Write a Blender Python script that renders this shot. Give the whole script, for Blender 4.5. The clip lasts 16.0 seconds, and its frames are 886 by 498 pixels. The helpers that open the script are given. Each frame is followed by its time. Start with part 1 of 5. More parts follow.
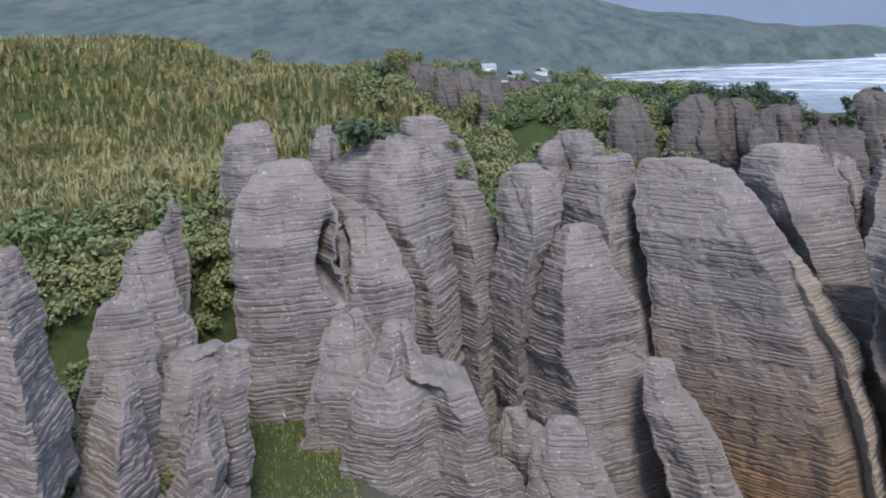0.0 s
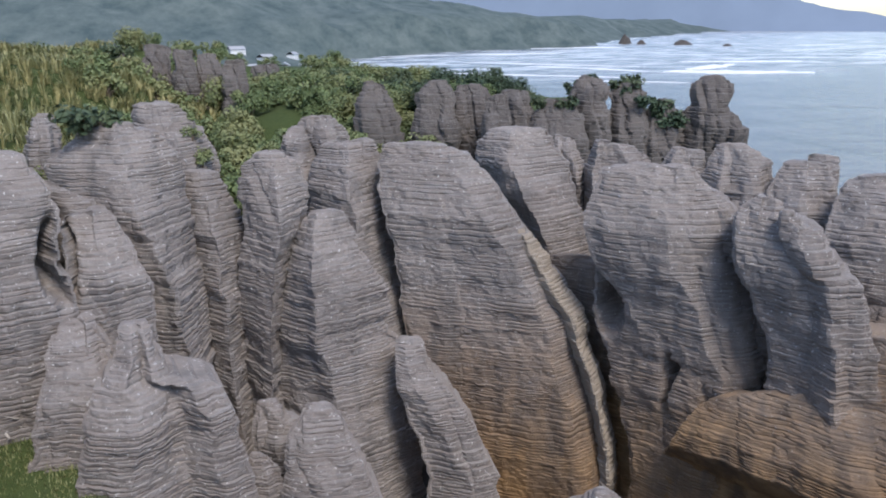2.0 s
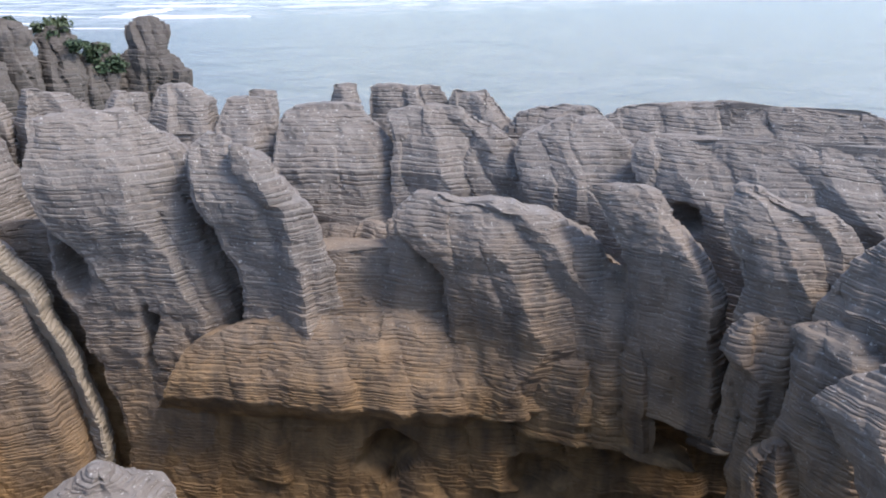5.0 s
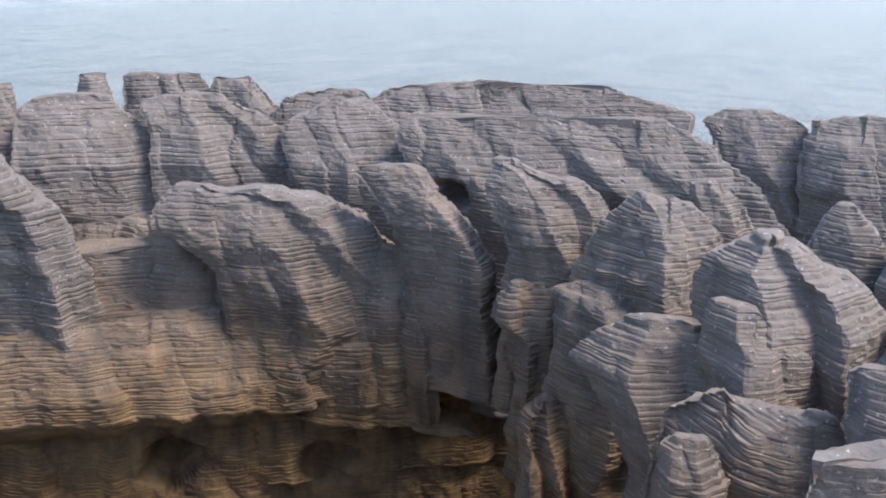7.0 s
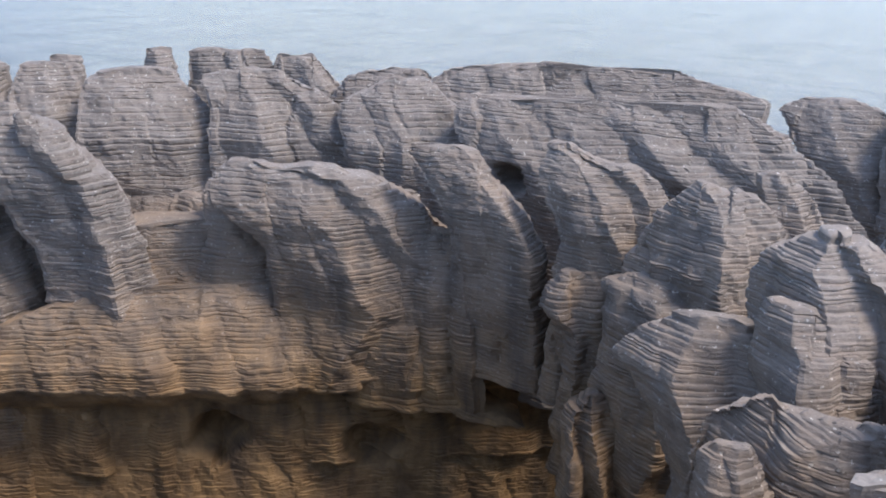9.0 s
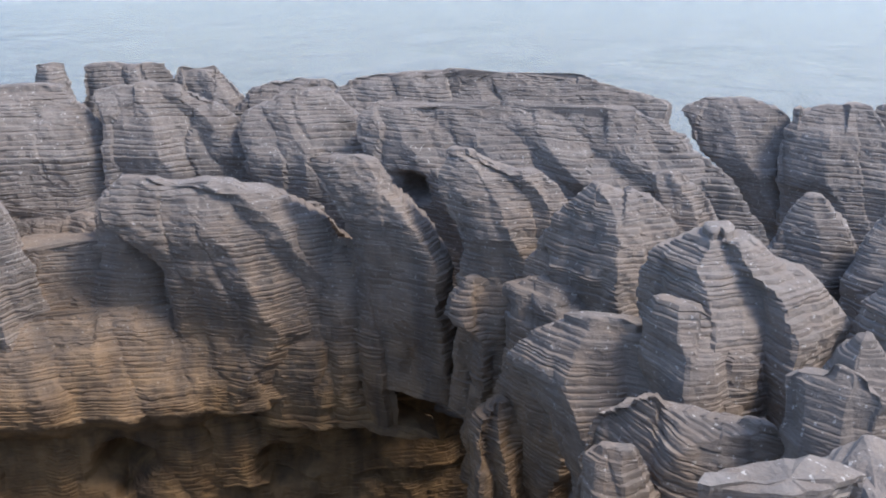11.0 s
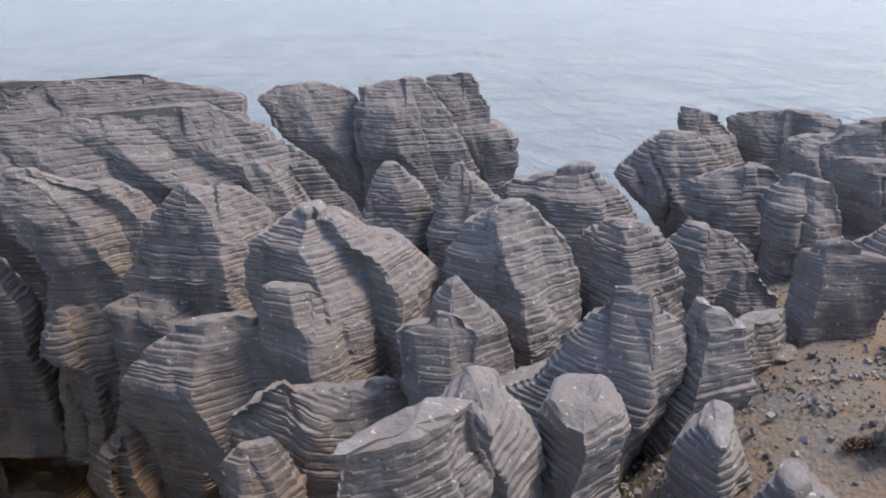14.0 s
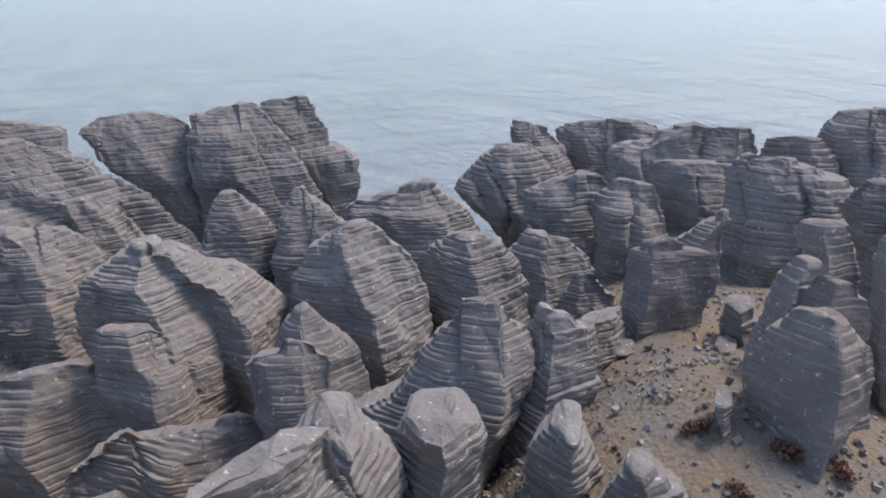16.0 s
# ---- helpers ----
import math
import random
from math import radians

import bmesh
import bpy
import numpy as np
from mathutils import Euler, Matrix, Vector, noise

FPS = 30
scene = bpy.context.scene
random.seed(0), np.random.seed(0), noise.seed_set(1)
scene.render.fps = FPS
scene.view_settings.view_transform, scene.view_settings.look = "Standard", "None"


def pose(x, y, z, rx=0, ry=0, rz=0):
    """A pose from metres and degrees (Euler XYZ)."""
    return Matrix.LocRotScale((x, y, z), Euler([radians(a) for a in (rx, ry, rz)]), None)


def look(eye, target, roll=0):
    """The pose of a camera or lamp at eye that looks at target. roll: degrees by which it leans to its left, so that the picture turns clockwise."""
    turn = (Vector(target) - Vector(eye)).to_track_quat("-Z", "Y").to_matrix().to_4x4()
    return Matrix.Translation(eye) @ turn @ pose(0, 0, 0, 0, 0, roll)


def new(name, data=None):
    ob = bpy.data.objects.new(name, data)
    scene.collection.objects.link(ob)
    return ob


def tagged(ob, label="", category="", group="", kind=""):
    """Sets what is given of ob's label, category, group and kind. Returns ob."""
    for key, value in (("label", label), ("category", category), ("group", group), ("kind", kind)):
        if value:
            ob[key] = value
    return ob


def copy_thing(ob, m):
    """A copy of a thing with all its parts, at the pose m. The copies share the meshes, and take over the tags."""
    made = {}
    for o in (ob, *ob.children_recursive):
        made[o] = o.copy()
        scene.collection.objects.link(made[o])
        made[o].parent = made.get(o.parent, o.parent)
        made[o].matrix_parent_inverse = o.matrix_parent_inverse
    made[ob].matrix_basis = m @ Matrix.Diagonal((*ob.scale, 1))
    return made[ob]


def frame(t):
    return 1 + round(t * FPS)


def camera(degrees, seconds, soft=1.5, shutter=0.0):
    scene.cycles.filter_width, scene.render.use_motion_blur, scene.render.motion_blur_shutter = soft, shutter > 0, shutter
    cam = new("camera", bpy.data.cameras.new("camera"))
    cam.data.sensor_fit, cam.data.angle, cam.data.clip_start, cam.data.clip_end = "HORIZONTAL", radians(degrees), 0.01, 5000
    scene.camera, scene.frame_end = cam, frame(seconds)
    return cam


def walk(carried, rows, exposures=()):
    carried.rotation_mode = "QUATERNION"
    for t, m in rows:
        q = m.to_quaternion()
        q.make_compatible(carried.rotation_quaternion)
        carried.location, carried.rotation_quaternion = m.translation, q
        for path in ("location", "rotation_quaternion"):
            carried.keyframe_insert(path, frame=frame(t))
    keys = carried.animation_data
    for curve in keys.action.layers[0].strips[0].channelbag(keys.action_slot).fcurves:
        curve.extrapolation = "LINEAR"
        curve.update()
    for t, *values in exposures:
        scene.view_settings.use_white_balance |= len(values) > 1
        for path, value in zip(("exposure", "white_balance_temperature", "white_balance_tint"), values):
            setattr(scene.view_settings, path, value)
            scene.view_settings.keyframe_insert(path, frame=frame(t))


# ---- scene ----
cam = camera(57.51, 16.0, soft=1.9)
PATH = [
    (0.0, pose(0.000, 0.000, 32.000, 75.85, 1.45, 0.64)),
    (0.5, pose(0.048, 0.036, 31.978, 76.09, 1.35, -2.51)),
    (1.0, pose(0.142, 0.090, 31.984, 75.83, 0.71, -7.45)),
    (1.5, pose(0.306, 0.126, 32.016, 75.23, 0.36, -12.29)),
    (2.0, pose(0.658, -0.010, 32.042, 74.53, 0.15, -16.32)),
    (2.5, pose(0.917, -0.189, 31.951, 73.93, 0.33, -20.64)),
    (3.0, pose(1.020, -0.069, 31.930, 73.08, -0.69, -29.78)),
    (3.5, pose(1.128, -0.002, 31.930, 71.77, -1.07, -38.31)),
    (4.0, pose(1.145, 0.030, 31.848, 71.33, -1.24, -43.76)),
    (4.5, pose(1.222, 0.077, 31.805, 71.22, -0.50, -47.17)),
    (5.0, pose(1.388, 0.079, 31.671, 71.20, -1.07, -53.41)),
    (5.2, pose(1.469, 0.017, 31.641, 71.19, -1.55, -56.66)),
    (7.3, pose(2.014, -0.518, 31.314, 70.77, -1.51, -68.83)),
    (7.5, pose(2.078, -0.537, 31.254, 70.71, -1.66, -66.95)),
    (8.0, pose(2.291, -0.592, 31.258, 70.53, -2.45, -64.87)),
    (8.2, pose(2.362, -0.592, 31.267, 70.22, -2.63, -64.12)),
    (10.3, pose(3.713, -1.882, 31.097, 69.26, -1.39, -62.69)),
    (10.5, pose(3.734, -1.897, 31.108, 69.46, -1.54, -64.16)),
    (11.0, pose(3.802, -1.955, 31.081, 70.32, -1.18, -68.11)),
    (11.5, pose(3.830, -2.018, 31.083, 71.75, -0.36, -72.13)),
    (12.0, pose(3.836, -2.019, 31.042, 72.41, -0.21, -76.81)),
    (12.5, pose(3.900, -2.054, 30.994, 72.33, -0.19, -81.35)),
    (13.0, pose(3.993, -2.072, 30.975, 71.34, -0.30, -89.86)),
    (13.5, pose(4.045, -2.099, 30.945, 70.42, -0.06, -94.42)),
    (14.0, pose(4.049, -2.117, 30.933, 70.19, 0.47, -97.53)),
    (14.5, pose(4.053, -2.149, 30.934, 70.37, 1.13, -99.87)),
    (15.0, pose(4.064, -2.169, 30.938, 70.69, 1.22, -102.94)),
    (15.5, pose(4.058, -2.178, 30.943, 71.07, 1.40, -105.25)),
    (16.0, pose(4.050, -2.198, 30.938, 71.45, 1.13, -109.03)),
]
walk(cam, PATH, [(0.0, 0.68, 6200, 16), (2.5, 0.72, 6300, 15), (4.5, 1.04, 6500, 15), (8.0, 1.1, 6650, 16), (10.5, 1.06, 6600, 16), (11.5, 0.86, 6500, 15), (14.0, 0.86, 6700, 17), (16.0, 0.76, 6550, 15)])

# ---- sky and sun ----
SUN_EL, SUN_AZ = 56.0, 168.0     # degrees; azimuth from +y towards +x
world = bpy.data.worlds.new("sky")
scene.world = world
world.use_nodes = True
wn = world.node_tree.nodes
sky = wn.new("ShaderNodeTexSky")
sky.sky_type = "NISHITA"
sky.sun_disc = False
sky.sun_elevation, sky.sun_rotation = radians(SUN_EL), radians(SUN_AZ)
sky.dust_density, sky.air_density, sky.ozone_density = 0.7, 1.0, 0.8
wn["Background"].inputs["Strength"].default_value = 0.145
world.node_tree.links.new(sky.outputs[0], wn["Background"].inputs["Color"])
sun = new("sun", bpy.data.lights.new("sun", "SUN"))
sun.data.energy, sun.data.angle, sun.data.color = 1.8, radians(18), (1.0, 0.93, 0.82)
sd = Vector((math.sin(radians(SUN_AZ)) * math.cos(radians(SUN_EL)), math.cos(radians(SUN_AZ)) * math.cos(radians(SUN_EL)), math.sin(radians(SUN_EL))))
sun.matrix_world = look(sd * 100, (0, 0, 0))


# ---- materials ----
class Mat:
    """A principled material with short calls for its nodes."""

    def __init__(self, name, rough=0.9, spec=0.3):
        self.m = bpy.data.materials.new(name)
        self.m.use_nodes = True
        self.nt = self.m.node_tree
        self.b = self.nt.nodes["Principled BSDF"]
        self.b.inputs["Roughness"].default_value = rough
        self.b.inputs["Specular IOR Level"].default_value = spec
        self.pos = self.nt.nodes.new("ShaderNodeNewGeometry").outputs["Position"]

    def put(self, a, b):
        self.nt.links.new(a, b)

    def scaled(self, sx, sy, sz):
        n = self.nt.nodes.new("ShaderNodeVectorMath")
        n.operation = "MULTIPLY"
        self.put(self.pos, n.inputs[0])
        n.inputs[1].default_value = (sx, sy, sz)
        return n.outputs[0]

    def noise(self, scale, detail=4, vec=None, rough=0.55, dist=0.0):
        n = self.nt.nodes.new("ShaderNodeTexNoise")
        n.inputs["Scale"].default_value, n.inputs["Detail"].default_value = scale, detail
        n.inputs["Roughness"].default_value, n.inputs["Distortion"].default_value = rough, dist
        self.put(vec if vec is not None else self.pos, n.inputs["Vector"])
        return n.outputs["Fac"]

    def voronoi(self, scale, vec=None):
        n = self.nt.nodes.new("ShaderNodeTexVoronoi")
        n.inputs["Scale"].default_value = scale
        self.put(vec if vec is not None else self.pos, n.inputs["Vector"])
        return n.outputs["Distance"]

    def rng(self, v, a, b, lo=0.0, hi=1.0):
        n = self.nt.nodes.new("ShaderNodeMapRange")
        n.inputs["From Min"].default_value, n.inputs["From Max"].default_value = a, b
        n.inputs["To Min"].default_value, n.inputs["To Max"].default_value = lo, hi
        self.put(v, n.inputs["Value"])
        return n.outputs[0]

    def axis(self, i):
        n = self.nt.nodes.new("ShaderNodeSeparateXYZ")
        self.put(self.pos, n.inputs[0])
        return n.outputs[i]

    def math(self, op, a, b):
        n = self.nt.nodes.new("ShaderNodeMath")
        n.operation = op
        for i, v in enumerate((a, b)):
            if isinstance(v, (int, float)):
                n.inputs[i].default_value = v
            else:
                self.put(v, n.inputs[i])
        return n.outputs[0]

    def mix(self, fac, a, b, mode="MIX"):
        n = self.nt.nodes.new("ShaderNodeMix")
        n.data_type, n.blend_type = "RGBA", mode
        for sock, v in ((n.inputs[0], fac), (n.inputs[6], a), (n.inputs[7], b)):
            if isinstance(v, (int, float)):
                sock.default_value = v
            elif isinstance(v, tuple):
                sock.default_value = (*v, 1)
            else:
                self.put(v, sock)
        return n.outputs[2]

    def bump(self, h, strength, dist, prev=None):
        n = self.nt.nodes.new("ShaderNodeBump")
        n.inputs["Strength"].default_value, n.inputs["Distance"].default_value = strength, dist
        self.put(h, n.inputs["Height"])
        if prev is not None:
            self.put(prev, n.inputs["Normal"])
        return n.outputs[0]

    def done(self, colour, normal=None):
        if isinstance(colour, tuple):
            self.b.inputs["Base Color"].default_value = (*colour, 1)
        else:
            self.put(colour, self.b.inputs["Base Color"])
        if normal is not None:
            self.put(normal, self.b.inputs["Normal"])
        return self.m


def rock_material(name, low, high, ochre_amount=1.0, tone=1.15, bedding=1.0):
    """Grey bedded limestone; ochre iron stain grows from z = high down to z = low."""
    m = Mat(name, 0.92, 0.25)

    def tn(r, g1, b1):
        return (r * tone, g1 * tone, b1 * tone)

    fine = m.noise(9.0, 6, rough=0.7)
    bed = m.noise(1.0, 5, m.scaled(0.6, 0.6, 10.0), 0.65)
    patch = m.noise(0.22, 4, dist=0.6)
    streak = m.noise(1.0, 4, m.scaled(0.9, 0.9, 0.12))
    col = m.mix(m.rng(patch, 0.35, 0.65), tn(0.186, 0.158, 0.137), tn(0.262, 0.226, 0.197))
    col = m.mix(m.rng(bed, 0.40, 0.68, 0, 0.8 * bedding), col, tn(0.29, 0.272, 0.252))
    col = m.mix(m.rng(streak, 0.52, 0.72, 0, 0.55), col, tn(0.11, 0.103, 0.098))
    col = m.mix(m.rng(m.noise(7.5, 3), 0.645, 0.69, 0, 0.85), col, tn(0.56, 0.54, 0.50))
    col = m.mix(m.rng(fine, 0.3, 0.7, 0, 0.35), col, tn(0.10, 0.095, 0.09))
    if high > low:
        z = m.math("ADD", m.axis(2), m.math("MULTIPLY", m.math("SUBTRACT", m.noise(0.35, 5), 0.5), 5.0))
        f = m.rng(z, low, high, ochre_amount, 0.0)
        och = m.mix(m.rng(m.noise(0.8, 5), 0.35, 0.65), (0.175, 0.107, 0.053), (0.34, 0.212, 0.10))
        och = m.mix(m.rng(streak, 0.45, 0.7), och, (0.10, 0.07, 0.045))
        if low > 25:
            och = m.mix(m.noise(2.0, 5), (0.42, 0.355, 0.265), (0.33, 0.275, 0.20))
        col = m.mix(f, col, och)
    n = m.bump(bed, 0.55 * bedding, 0.10)
    n = m.bump(m.noise(3.0, 6, m.scaled(1, 1, 2.2), 0.65), 0.7, 0.10, n)
    n = m.bump(fine, 0.6, 0.03, n)
    return m.done(col, n)


GREY = rock_material("bedded_limestone", 0, 0)
SMOOTH = rock_material("smooth_faced_limestone", 0, 0, 1.0, 1.1, 0.25)
STAINED = rock_material("iron_stained_limestone", 13.5, 23.2)
STAINED_LOW = rock_material("limestone_with_stained_foot", 9.5, 20.5)
WARM = rock_material("brownish_limestone", 14.0, 25.0, 0.85, 1.2)
FAR_ROCK = rock_material("lichened_limestone", 0, 0, 1.0, 0.6)
STREAK = rock_material("buff_flowstone", 30.0, 60.0, 0.6)
ROCKMAT = {"A": GREY, "F": GREY, "P": SMOOTH, "B": STAINED_LOW, "C": STAINED, "c": STAINED, "d": STAINED, "l": STAINED, "E": STAINED, "M": FAR_ROCK, "s": STREAK, "r": STAINED_LOW, "G": WARM}


def leaf_material(name, a, b, c):
    m = Mat(name, 0.55, 0.35)
    isl = m.nt.nodes.new("ShaderNodeNewGeometry").outputs["Random Per Island"]
    col = m.mix(isl, a, b)
    col = m.mix(m.rng(m.noise(0.25, 3), 0.42, 0.62), col, c)
    m.b.inputs["Subsurface Weight"].default_value = 0.0
    return m.done(col)


FLAX = leaf_material("flax_leaves", (0.15, 0.17, 0.07), (0.29, 0.275, 0.115), (0.34, 0.30, 0.125))
SCRUB = leaf_material("scrub_leaves", (0.085, 0.125, 0.05), (0.175, 0.225, 0.085), (0.24, 0.25, 0.105))
DARK_LEAF = leaf_material("wind_shorn_leaves", (0.03, 0.055, 0.03), (0.075, 0.115, 0.06), (0.08, 0.105, 0.05))
BARK = Mat("bark", 0.9).done((0.11, 0.085, 0.06))

g = Mat("ground_soil", 0.95, 0.2)
peb = g.voronoi(9.0)
soil = g.mix(g.rng(g.noise(0.8, 5), 0.4, 0.6), (0.21, 0.15, 0.09), (0.165, 0.145, 0.12))
soil = g.mix(g.rng(g.noise(14.0, 4), 0.4, 0.7, 0, 0.8), soil, (0.25, 0.22, 0.185))
# soil darkened between the pillars: the shade of the clefts put into its colour
pit_shade = g.math("MULTIPLY", g.rng(g.axis(1), 1.0, 4.0), g.rng(g.axis(0), -9.5, -7.5))
soil = g.mix(pit_shade, soil, g.mix(g.noise(1.2, 5), (0.07, 0.068, 0.06), (0.13, 0.12, 0.105)))
green = g.mix(g.noise(3.0, 5), (0.03, 0.05, 0.016), (0.075, 0.095, 0.03))
hollow = g.math("MAXIMUM", g.rng(g.axis(0), -2.0, -4.5), g.rng(g.axis(1), 42, 47))
grassy = g.math("MULTIPLY", hollow, g.rng(g.math("ADD", g.axis(1), g.math("MULTIPLY", g.noise(0.5, 4), 10.0)), 27.0, 31.0))
# far hills: tree green with the blue of distant haze painted in
hazed_forest = g.mix(g.rng(g.noise(1.0, 10, g.scaled(0.03, 0.007, 0.05), 0.75), 0.38, 0.62), (0.06, 0.088, 0.085), (0.135, 0.165, 0.15))
land = g.mix(g.rng(g.axis(1), 150, 420), g.mix(grassy, soil, green), hazed_forest)
GROUND = g.done(land, g.bump(peb, 0.5, 0.05, g.bump(g.noise(5.0, 5), 0.6, 0.1)))

s = Mat("sea_water", 0.22, 0.5)
swell = s.noise(1.0, 5, s.scaled(0.022, 0.05, 0.0), 0.6, 0.4)
chop = s.noise(1.0, 6, s.scaled(0.16, 0.28, 0.0), 0.65)
foam = s.noise(1.0, 6, s.scaled(0.012, 0.045, 0.0), 0.62, 1.2)
near_beach = s.rng(s.axis(1), 380, 720)
water = s.mix(s.rng(swell, 0.3, 0.7), (0.13, 0.145, 0.15), (0.20, 0.215, 0.22))
ripple = s.noise(1.0, 5, s.scaled(0.11, 0.018, 0.0), 0.65, 0.5)
water = s.mix(s.rng(ripple, 0.50, 0.66, 0, 0.7), water, (0.085, 0.10, 0.105))
water = s.mix(s.math("MULTIPLY", near_beach, s.rng(foam, 0.47, 0.57)), water, (0.78, 0.80, 0.80))
water = s.mix(s.rng(chop, 0.66, 0.74, 0, 0.35), water, (0.6, 0.62, 0.62))
SEA = s.done(water, s.bump(chop, 0.9, 0.9, s.bump(swell, 0.7, 3.5)))
FOAM = Mat("white_surf", 0.8)
FOAM = FOAM.done(FOAM.mix(FOAM.noise(0.25, 5), (0.70, 0.73, 0.74), (0.88, 0.89, 0.89)))


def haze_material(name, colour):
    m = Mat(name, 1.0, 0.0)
    # the blue haze of distance is put into the colour, plus a faint glow
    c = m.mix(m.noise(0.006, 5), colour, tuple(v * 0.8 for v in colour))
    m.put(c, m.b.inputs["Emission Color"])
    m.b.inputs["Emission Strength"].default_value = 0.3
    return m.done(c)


HAZE = haze_material("hazed_range", (0.17, 0.215, 0.28))


# ---- noise on arrays ----
def vhash(ix, iy, iz):
    h = (ix * 374761393 + iy * 668265263 + iz * 2147483647) & 0xFFFFFFFF
    h = ((h ^ (h >> 13)) * 1274126177) & 0xFFFFFFFF
    h = ((h ^ (h >> 16)) * 2246822519) & 0xFFFFFFFF
    return ((h ^ (h >> 13)) & 0xFFFF) / 32767.5 - 1.0


def vnoise(x, y, z):
    """Smooth value noise, -1 to 1, on arrays."""
    x, y, z = np.broadcast_arrays(x, y, z)
    fx, fy, fz = np.floor(x), np.floor(y), np.floor(z)
    ix, iy, iz = fx.astype(np.int64), fy.astype(np.int64), fz.astype(np.int64)
    tx, ty, tz = x - fx, y - fy, z - fz
    tx, ty, tz = tx * tx * (3 - 2 * tx), ty * ty * (3 - 2 * ty), tz * tz * (3 - 2 * tz)
    out = 0
    for a in (0, 1):
        for b in (0, 1):
            for c in (0, 1):
                w = (tx if a else 1 - tx) * (ty if b else 1 - ty) * (tz if c else 1 - tz)
                out = out + w * vhash(ix + a, iy + b, iz + c)
    return out


def fast_mesh(name, verts, faces, material, smooth=True):
    """A mesh from an (n, 3) array and an (m, 3 or 4) array."""
    me = bpy.data.meshes.new(name)
    n, k = faces.shape
    me.vertices.add(len(verts))
    me.vertices.foreach_set("co", np.asarray(verts, dtype=np.float32).ravel())
    me.loops.add(n * k)
    me.loops.foreach_set("vertex_index", faces.astype(np.int32).ravel())
    me.polygons.add(n)
    me.polygons.foreach_set("loop_start", np.arange(0, n * k, k, dtype=np.int32))
    me.polygons.foreach_set("use_smooth", np.full(n, smooth))
    me.materials.append(material)
    me.update(calc_edges=True)
    return me


# ---- ground and sea ----
HILLS = np.array([(-6.8, 29, 18.6), (-6.2, 25.5, 17.2), (-12.8, 22.7, 19.2), (-16.8, 29.6, 23.8), (-16.8, 47, 25.0), (-36, 88, 32.6), (-15, 109, 29), (-42, 80, 33), (-8.3, 49.3, 26.3), (-12.5, 74, 28.3),
                  (7, 50, 21.5), (10, 70, 25.5), (15, 60, 22), (20, 80, 26), (27, 58, 19), (24, 68, 26.3), (33, 62, 20), (14, -12, 23.6), (13.7, -8.4, 22.9), (20, -15.7, 22.1), (28, -22, 21), (10, 25, 8), (0.8, 35.5, 9), (2.2, 33, 8),
                  (20, 25, 5), (25, 10, 5), (20, 5, 8), (22, -3, 14), (15, -2, 18), (12, 2, 16), (10, 10, 8), (0, 15, 12), (-40, 40, 28), (-30, 20, 25), (-10.2, 39.6, 26.0), (-13.5, 36.5, 23.8), (40, -10, 6), (40, 10, 4)])
COAST_Y = [-4900, -60, 60, 100, 250, 500, 800, 1045, 1262, 1330, 2000, 4900]
COAST_X = [60, 55, 58, 62, 60, 70, 126, 319, 670, 640, 1100, 3400]
PEAK_AZ = [-60, -8, 0, 6, 12, 17, 21, 27, 40, 90]
PEAK_Z = [320, 270, 210, 150, 100, 74, 52, 40, 60, 40]


def ground_z(x, y):
    x, y = np.asarray(x, float), np.asarray(y, float)
    w = zs = 0
    for px, py, pz in HILLS:
        k = 1 / (((x - px) ** 2 + (y - py) ** 2) + 4.0) ** 1.6
        w, zs = w + k, zs + k * pz
    near = zs / w + 0.35 * vnoise(x / 2.3, y / 2.3, 0 * x) + 0.8 * vnoise(x / 9, y / 9, 0 * x + 4)
    r, az = np.hypot(x, y), np.degrees(np.arctan2(x, np.maximum(y, 1e-3)))
    far = 4 + np.interp(r, [0, 90, 160, 420, 600, 1000, 1900, 4900], [0, 0, 0, 0, 0.05, 0.3, 1.0, 1.0]) * np.interp(az, PEAK_AZ, PEAK_Z)
    far = far + np.interp(r, [150, 260, 420], [22, 15, 0]) + np.interp(r, [300, 900], [0, 1]) * 14 * vnoise(x / 120, y / 120, 0 * x)
    t = np.clip((r - 120) / 120, 0, 1)
    z = near * (1 - t) + far * t
    d = np.interp(y, COAST_Y, COAST_X) - x
    edge = np.interp(y, [0, 200, 500, 1000, 1150, 1300], [14, 20, 60, 60, 12, 60])
    z = -4 + (z + 4) * np.clip(d / edge, 0, 1) ** 0.6
    # the mound that the viewpoint stands on
    s1 = np.clip((x * 4.05 + y * -2.2) / 21.2, 0, 1)
    m = np.hypot(x - 4.05 * s1, y + 2.2 * s1)
    return np.maximum(z, 30.2 - s1 - 1.6 * np.maximum(m - 0.7, 0))


def ground_sheet():
    a = np.linspace(-1, 1, 271)
    g1 = np.sign(a) * (np.abs(a) * 150 + (np.exp(np.abs(a) ** 2 * 6) - 1) / (math.exp(6) - 1) * 4750)
    xx, yy = np.meshgrid(g1, g1 + 20)
    zz = ground_z(xx, yy)
    v = np.stack([xx.ravel(), yy.ravel(), zz.ravel()], 1)
    n = len(a)
    i = (np.arange(n - 1)[:, None] * n + np.arange(n - 1)[None]).ravel()
    f = np.stack([i, i + 1, i + n + 1, i + n], 1)
    return tagged(new("ground", fast_mesh("ground", v, f, GROUND)), "rough gravel and grassy ground running to forested hills", "ground", kind="structure")


ground_sheet()
sea_v = np.array([(-4900, -4900, 0), (4900, -4900, 0), (4900, 4900, 0), (-4900, 4900, 0)], float)
tagged(new("sea", fast_mesh("sea", sea_v, np.array([[0, 1, 2, 3]]), SEA)), "pale grey-blue open sea with low swell", "sea", kind="structure")


